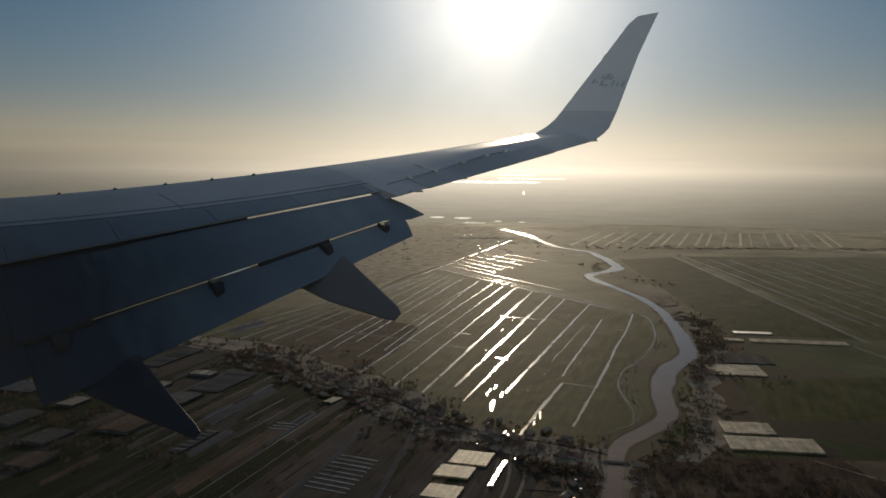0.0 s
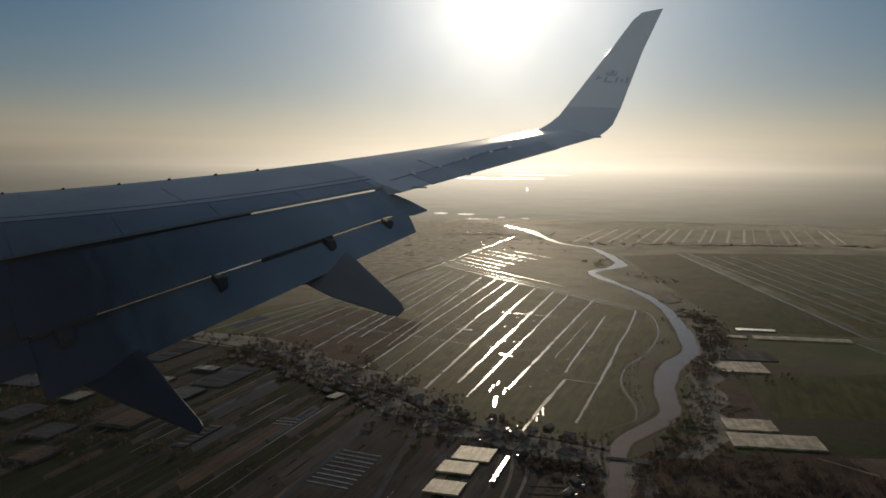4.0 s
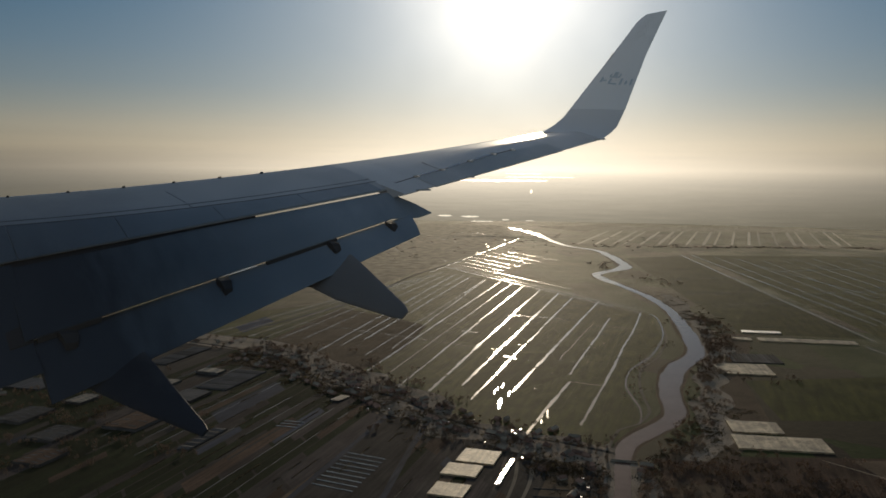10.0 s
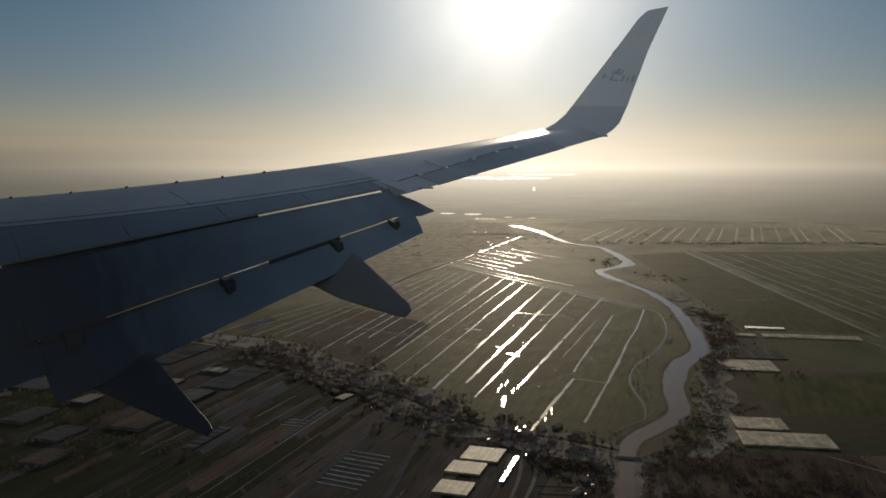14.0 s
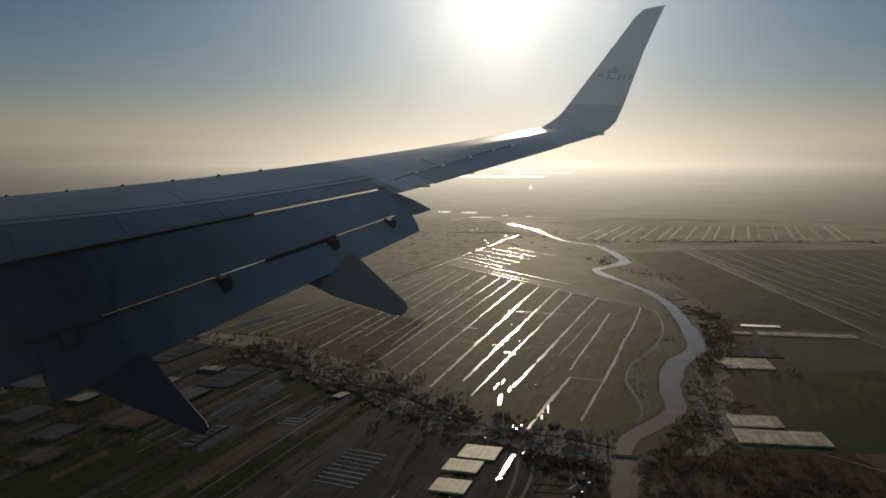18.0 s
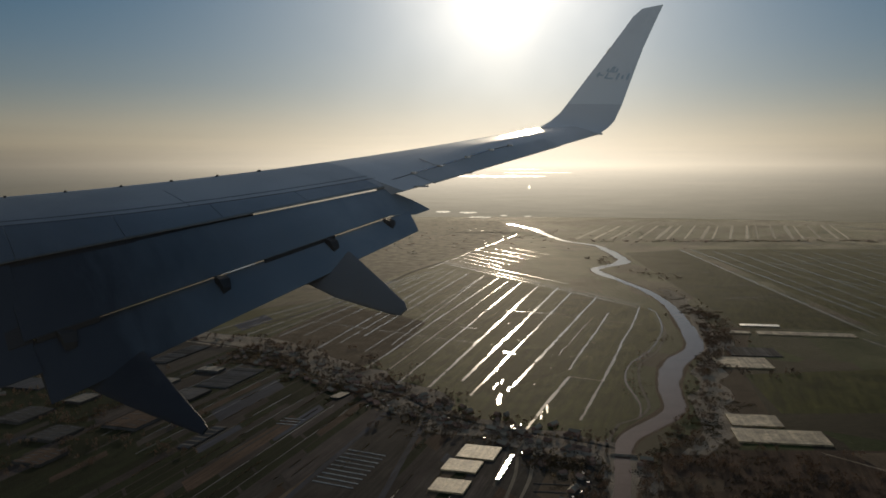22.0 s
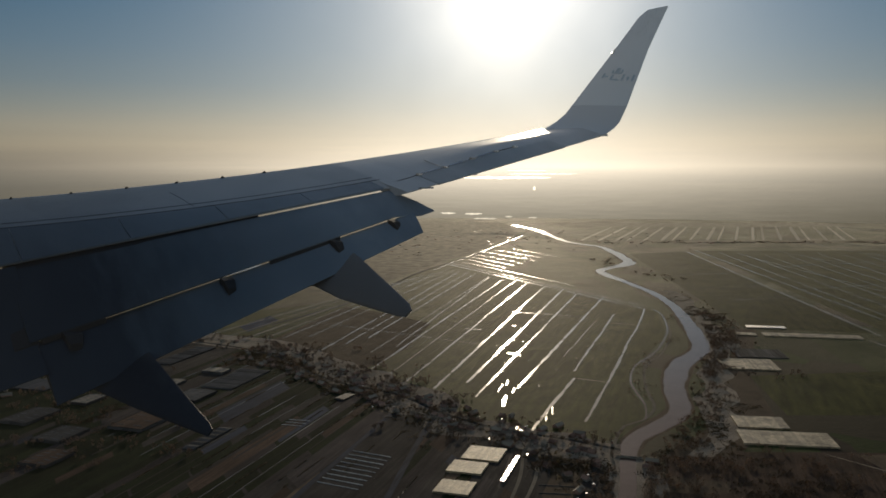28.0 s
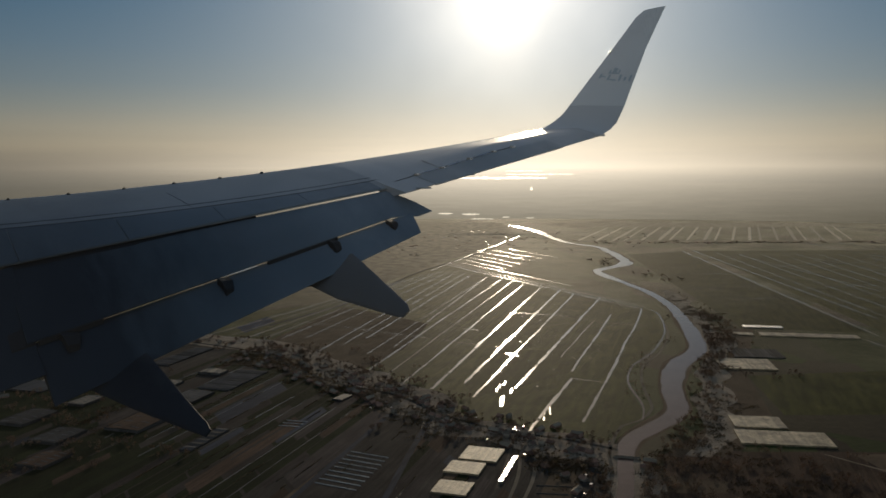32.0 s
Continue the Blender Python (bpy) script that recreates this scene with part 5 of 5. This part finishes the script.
trees = [tree_kind(1, 13, 9), tree_kind(2, 16, 10), tree_kind(3, 9, 8), tree_kind(4, 18, 8)]
spots = []
rnd = random.Random(21)
for a, b, count, spread in (((-640, 1560), (-321, 1381), 22, 40), ((-321, 1381), (-145, 1160), 26, 50), ((-145, 1160), (10, 998), 28, 48), ((10, 998), (200, 868), 32, 48), ((200, 868), (110, 690), 16, 40),
                            ((90, 905), (165, 780), 26, 44), ((330, 880), (360, 1090), 12, 24), ((360, 1090), (520, 1480), 20, 30), ((540, 1500), (560, 2000), 14, 20), ((210, 905), (270, 960), 8, 18)):
    a, b = Vector(a), Vector(b)
    side = (b - a).orthogonal().normalized()
    for k in range(count):
        p = a.lerp(b, (k + rnd.random()) / count) + side * rnd.gauss(0, spread * 0.5)
        spots.append((p, rnd.randrange(4), rnd.uniform(0.26, 0.5)))
homes_at = [h[0] for h in homes]
used = set()
for p, which, size in spots:
    if on_river(p.x, p.y) or math.hypot(p.x - 67, (p.y - 822) * 0.5) < 20 or any((p - h).length < 9 for h in homes_at) or any((p.x - x) ** 2 + (p.y - y) ** 2 < r * r for x, y, r in BUILT):
        continue
    where = pose(p.x, p.y, 0, 0, 0, rnd.uniform(0, 360))
    if which in used:
        ob = copy_thing(trees[which], where)
        ob.scale = (size, size, size * rnd.uniform(0.85, 1.15))
    else:
        ob = trees[which]
        ob.matrix_world = where
        used.add(which)
    tagged(ob, "broad leafy tree with brownish ragged crown", "tree", "village trees")


def grove(pts, spread, count, seed, low=4.0, high=8.0):
    """Gardens and banks thick with small trees along a line: trunks and ragged crowns, joined."""
    rnd = random.Random(seed)
    verts, faces = [], []
    legs = [(Vector(a), Vector(b)) for a, b in zip(pts, pts[1:])]
    hearts = []
    for _ in range(max(6, count // 4)):
        a, b = rnd.choices(legs, [(b - a).length for a, b in legs])[0]
        hearts.append(a.lerp(b, rnd.random()) + (b - a).orthogonal().normalized() * rnd.gauss(0, spread))
    for _ in range(count):
        h = rnd.choice(hearts)
        x, y, tall = h.x + rnd.gauss(0, 7), h.y + rnd.gauss(0, 7), rnd.uniform(low, high)
        if on_river(x, y, 1.0) or math.hypot(x - 67, (y - 822) * 0.5) < 20 or any((x - bx) ** 2 + (y - by) ** 2 < r * r * 0.5 for bx, by, r in BUILT):
            continue
        i, wide = len(verts), tall * rnd.uniform(0.32, 0.5)
        verts += [(x - 0.2, y, 0), (x + 0.2, y, 0), (x, y + 0.2, 0), (x, y, tall * 0.7)]
        faces += [(i, i + 1, i + 3), (i + 1, i + 2, i + 3), (i + 2, i, i + 3)]
        for _ in range(34):
            d = Vector((rnd.gauss(0, 1), rnd.gauss(0, 1), rnd.gauss(0, 0.9))).normalized() * rnd.uniform(0.4, 1.0)
            p, s = Vector((x + d.x * wide, y + d.y * wide, tall * 0.6 + d.z * tall * 0.38)), wide * rnd.uniform(0.15, 0.33)
            i = len(verts)
            verts += [p + Vector((rnd.gauss(0, 1), rnd.gauss(0, 1), rnd.gauss(0, 1))).normalized() * s for _ in range(4)]
            faces += [(i, i + 1, i + 2), (i, i + 2, i + 3), (i, i + 3, i + 1), (i + 1, i + 3, i + 2)]
    tagged(new("grove", mesh_of("grove", verts, faces, M_GROVE)), "dark bare garden trees crowded together", "trees", kind="stuff")


STREET = [(-640, 1560), (-289, 1402), (-155, 1242), (-64, 1123), (11, 986), (80, 933), (138, 893), (200, 868)]
for pts, widths, seed in ((STREET, [60, 70, 84, 80, 76, 80, 76, 60], 521), ([(138, 893), (170, 830), (180, 740), (120, 640)], [50, 60, 50, 40], 522), ([(224, 828), (300, 815), (400, 790), (560, 775)], [40, 70, 60, 30], 523), ([(200, 745), (330, 722), (500, 700)], [40, 80, 60], 524)):
    gardens = ribbon("gardens", pts, widths, 0.052 + 0.001 * (seed % 10), M_THICKET if seed < 523 else M_PEAT, 0.45, 14.0, seed)
    tagged(gardens, "dim brown gardens and hedges between the houses", "gardens", kind="stuff")
grove(STREET, 26, 800, 501)
grove(STREET[1:4], 42, 220, 502)
grove([(11, 986), (80, 933), (138, 893), (190, 800), (150, 700)], 24, 150, 503)
grove([(524, 1702), (545, 1600), (470, 1385), (425, 1285), (352, 1085), (322, 1012), (262, 915), (228, 830)], 11, 520, 504)
grove([(225, 820), (300, 815), (380, 790), (520, 780)], 26, 240, 505)
grove([(200, 740), (330, 720), (480, 700)], 30, 300, 506)
grove([(212, 815), (200, 760), (170, 660)], 5, 90, 515, 4.0, 9.0)
grove([(165, 810), (145, 730), (110, 640)], 6, 90, 516, 4.0, 9.0)
grove([(500, 1560), (455, 1400), (400, 1260), (372, 1190)], 10, 260, 517, 4.0, 9.0)
grove([(440, 1290), (430, 1190), (560, 1180)], 8, 60, 507)
grove([(455, 1700), (412, 1480), (330, 1330), (285, 1210), (262, 1080), (240, 985)], 5, 90, 513, 2.0, 4.0)
grove([(-560, 1180), (-420, 1000), (-330, 820)], 60, 420, 508)
grove([(540, 2760), (500, 2560), (560, 2420), (610, 2200)], 16, 120, 511, 4, 9)
grove([(-1010, 1150), (-960, 2000), (-700, 2100), (-720, 1450)], 70, 500, 514)
grove([(560, 3400), (1100, 3360), (1900, 3300)], 16, 150, 512, 4, 9)


def hedge(a, b, seed, high=1.1):
    """A thin ragged hedge between two plots."""
    rnd = random.Random(seed)
    verts, faces = [], []
    a, b = Vector(a), Vector(b)
    for k in range(int((b - a).length / 1.6)):
        if math.sin(k * 0.13 + seed) > 0.72:
            continue
        p = a.lerp(b, k * 1.6 / (b - a).length) + Vector((rnd.gauss(0, 0.4), rnd.gauss(0, 0.4)))
        s, h = rnd.uniform(0.5, 1.1), high * rnd.uniform(0.5, 1.2)
        i = len(verts)
        verts += [(p.x - s, p.y - s * rnd.random(), 0), (p.x + s, p.y - s * rnd.random(), 0), (p.x + s * rnd.random(), p.y + s, 0), (p.x, p.y, h)]
        faces += [(i, i + 1, i + 3), (i + 1, i + 2, i + 3), (i + 2, i, i + 3)]
    tagged(new("hedge", mesh_of("hedge", verts, faces, M_LEAF)), "thin ragged brown hedge between garden plots", "hedge", "plot hedges")


rnd = random.Random(57)
for i in range(-18, 9):
    for _ in range(2):
        edge = Vector((20, 905)) + U * (35.5 * i + rnd.choice((0, 17)))
        start = rnd.uniform(40, 420)
        hedge(edge - V * start, edge - V * (start + rnd.uniform(40, 150)), i * 3 + 400)


def wood(name, cx, cy, wide, deep, angle, count, seed):
    """Far scrub and hedges: loose clumps of leaves standing on the ground, joined."""
    rnd = random.Random(seed)
    verts, faces = [], []
    ca, sa = math.cos(radians(angle)), math.sin(radians(angle))
    hearts = [(rnd.gauss(0, 0.28) * wide, rnd.gauss(0, 0.28) * deep) for _ in range(max(4, count // 14))]
    for _ in range(count):
        hu, hv = rnd.choice(hearts)
        u, v = hu + rnd.gauss(0, 17), hv + rnd.gauss(0, 17)
        x, y, h = cx + u * ca - v * sa, cy + u * sa + v * ca, rnd.uniform(0.7, 1.7)
        if on_river(x, y, 2.0) or math.hypot(x - 67, (y - 822) * 0.4) < 16 or any((x - bx) ** 2 + (y - by) ** 2 < r * r for bx, by, r in BUILT):
            continue
        for _ in range(18):
            s = rnd.uniform(0.35, 0.85)
            px, py, pz = x + rnd.gauss(0, 3.6), y + rnd.gauss(0, 3.6), rnd.uniform(0.15, 1.0) * h
            i = len(verts)
            verts += [(px - s, py - s * rnd.random(), pz - s * 0.8), (px + s, py - s * rnd.random(), pz - s * 0.5), (px + s * rnd.random(), py + s, pz - s * 0.6), (px, py, pz + s)]
            faces += [(i, i + 1, i + 3), (i + 1, i + 2, i + 3), (i + 2, i, i + 3)]
        i = len(verts)
        verts += [(x - 0.25, y, 0), (x + 0.25, y, 0), (x, y + 0.25, 0), (x, y, h * 0.8)]
        faces += [(i, i + 1, i + 3), (i + 1, i + 2, i + 3), (i + 2, i, i + 3)]
    ob = new(name, mesh_of(name, verts, faces, M_LEAF))
    tagged(ob, "dark ragged scrub and hedge trees", "trees", kind="stuff")


for pts, widths in (([(545, 2050), (530, 1820), (500, 1600), (470, 1420), (400, 1230), (350, 1060), (318, 930), (262, 850)], [22, 40, 34, 46, 40, 44, 30, 24]),):
    ground_cover = ribbon("thicket", pts, widths, 0.046, M_THICKET, 0.5, 14.0, int(pts[0][0]))
    tagged(ground_cover, "dim brown thicket along the river bank", "thicket", kind="stuff")
for k, (cx, cy, wide, deep, angle, count) in enumerate(((520, 1700, 60, 420, -4, 130), (1100, 3330, 1300, 60, 0, 220), (330, 1000, 50, 260, -12, 130), 
                                                      (150, 800, 160, 120, -60, 160), (-60, 1050, 300, 70, -50, 260), (-260, 1270, 260, 70, -52, 220), (330, 740, 200, 200, 0, 150), (-480, 900, 300, 300, 0, 120))):
    wood("scrub", cx, cy, wide, deep, angle, count, 70 + k)


# ---- far settlements, too small to pick apart ----
def settlement(cx, cy, wide, deep, count, seed):
    """Many tiny gabled roofs joined, standing on the land."""
    rnd = random.Random(seed)
    for mat, share, label in ((M_WALL, 0.6, "far village of small tiled houses"), (M_SHEET, 0.4, "far village sheds with grey roofs")):
        verts, faces = [], []
        for _ in range(int(count * share)):
            x, y, a = cx + rnd.gauss(0, 0.3) * wide, cy + rnd.gauss(0, 0.3) * deep, rnd.uniform(0, 3.14)
            if on_river(x, y):
                continue
            w, d, h, r = rnd.uniform(2.5, 4), rnd.uniform(3.5, 9), rnd.uniform(0.9, 1.6), rnd.uniform(0.5, 1)
            turn = Matrix.Rotation(a, 3, "Z")
            v, f = loft([[turn @ Vector(q) + Vector((x, y, 0)) for q in ((-w, e, 0), (w, e, 0), (w, e, h), (0, e, h + r), (-w, e, h))] for e in (-d, d)])
            base = len(verts)
            verts += v
            faces += [tuple(i + base for i in face) for face in f]
        tagged(new("far_village", mesh_of("far_village", verts, faces, mat)), label, "village", kind="stuff")


settlement(60, 3500, 1300, 1100, 110, 1)
settlement(-1050, 1350, 420, 420, 260, 2)
settlement(1200, 3330, 1300, 60, 70, 3)
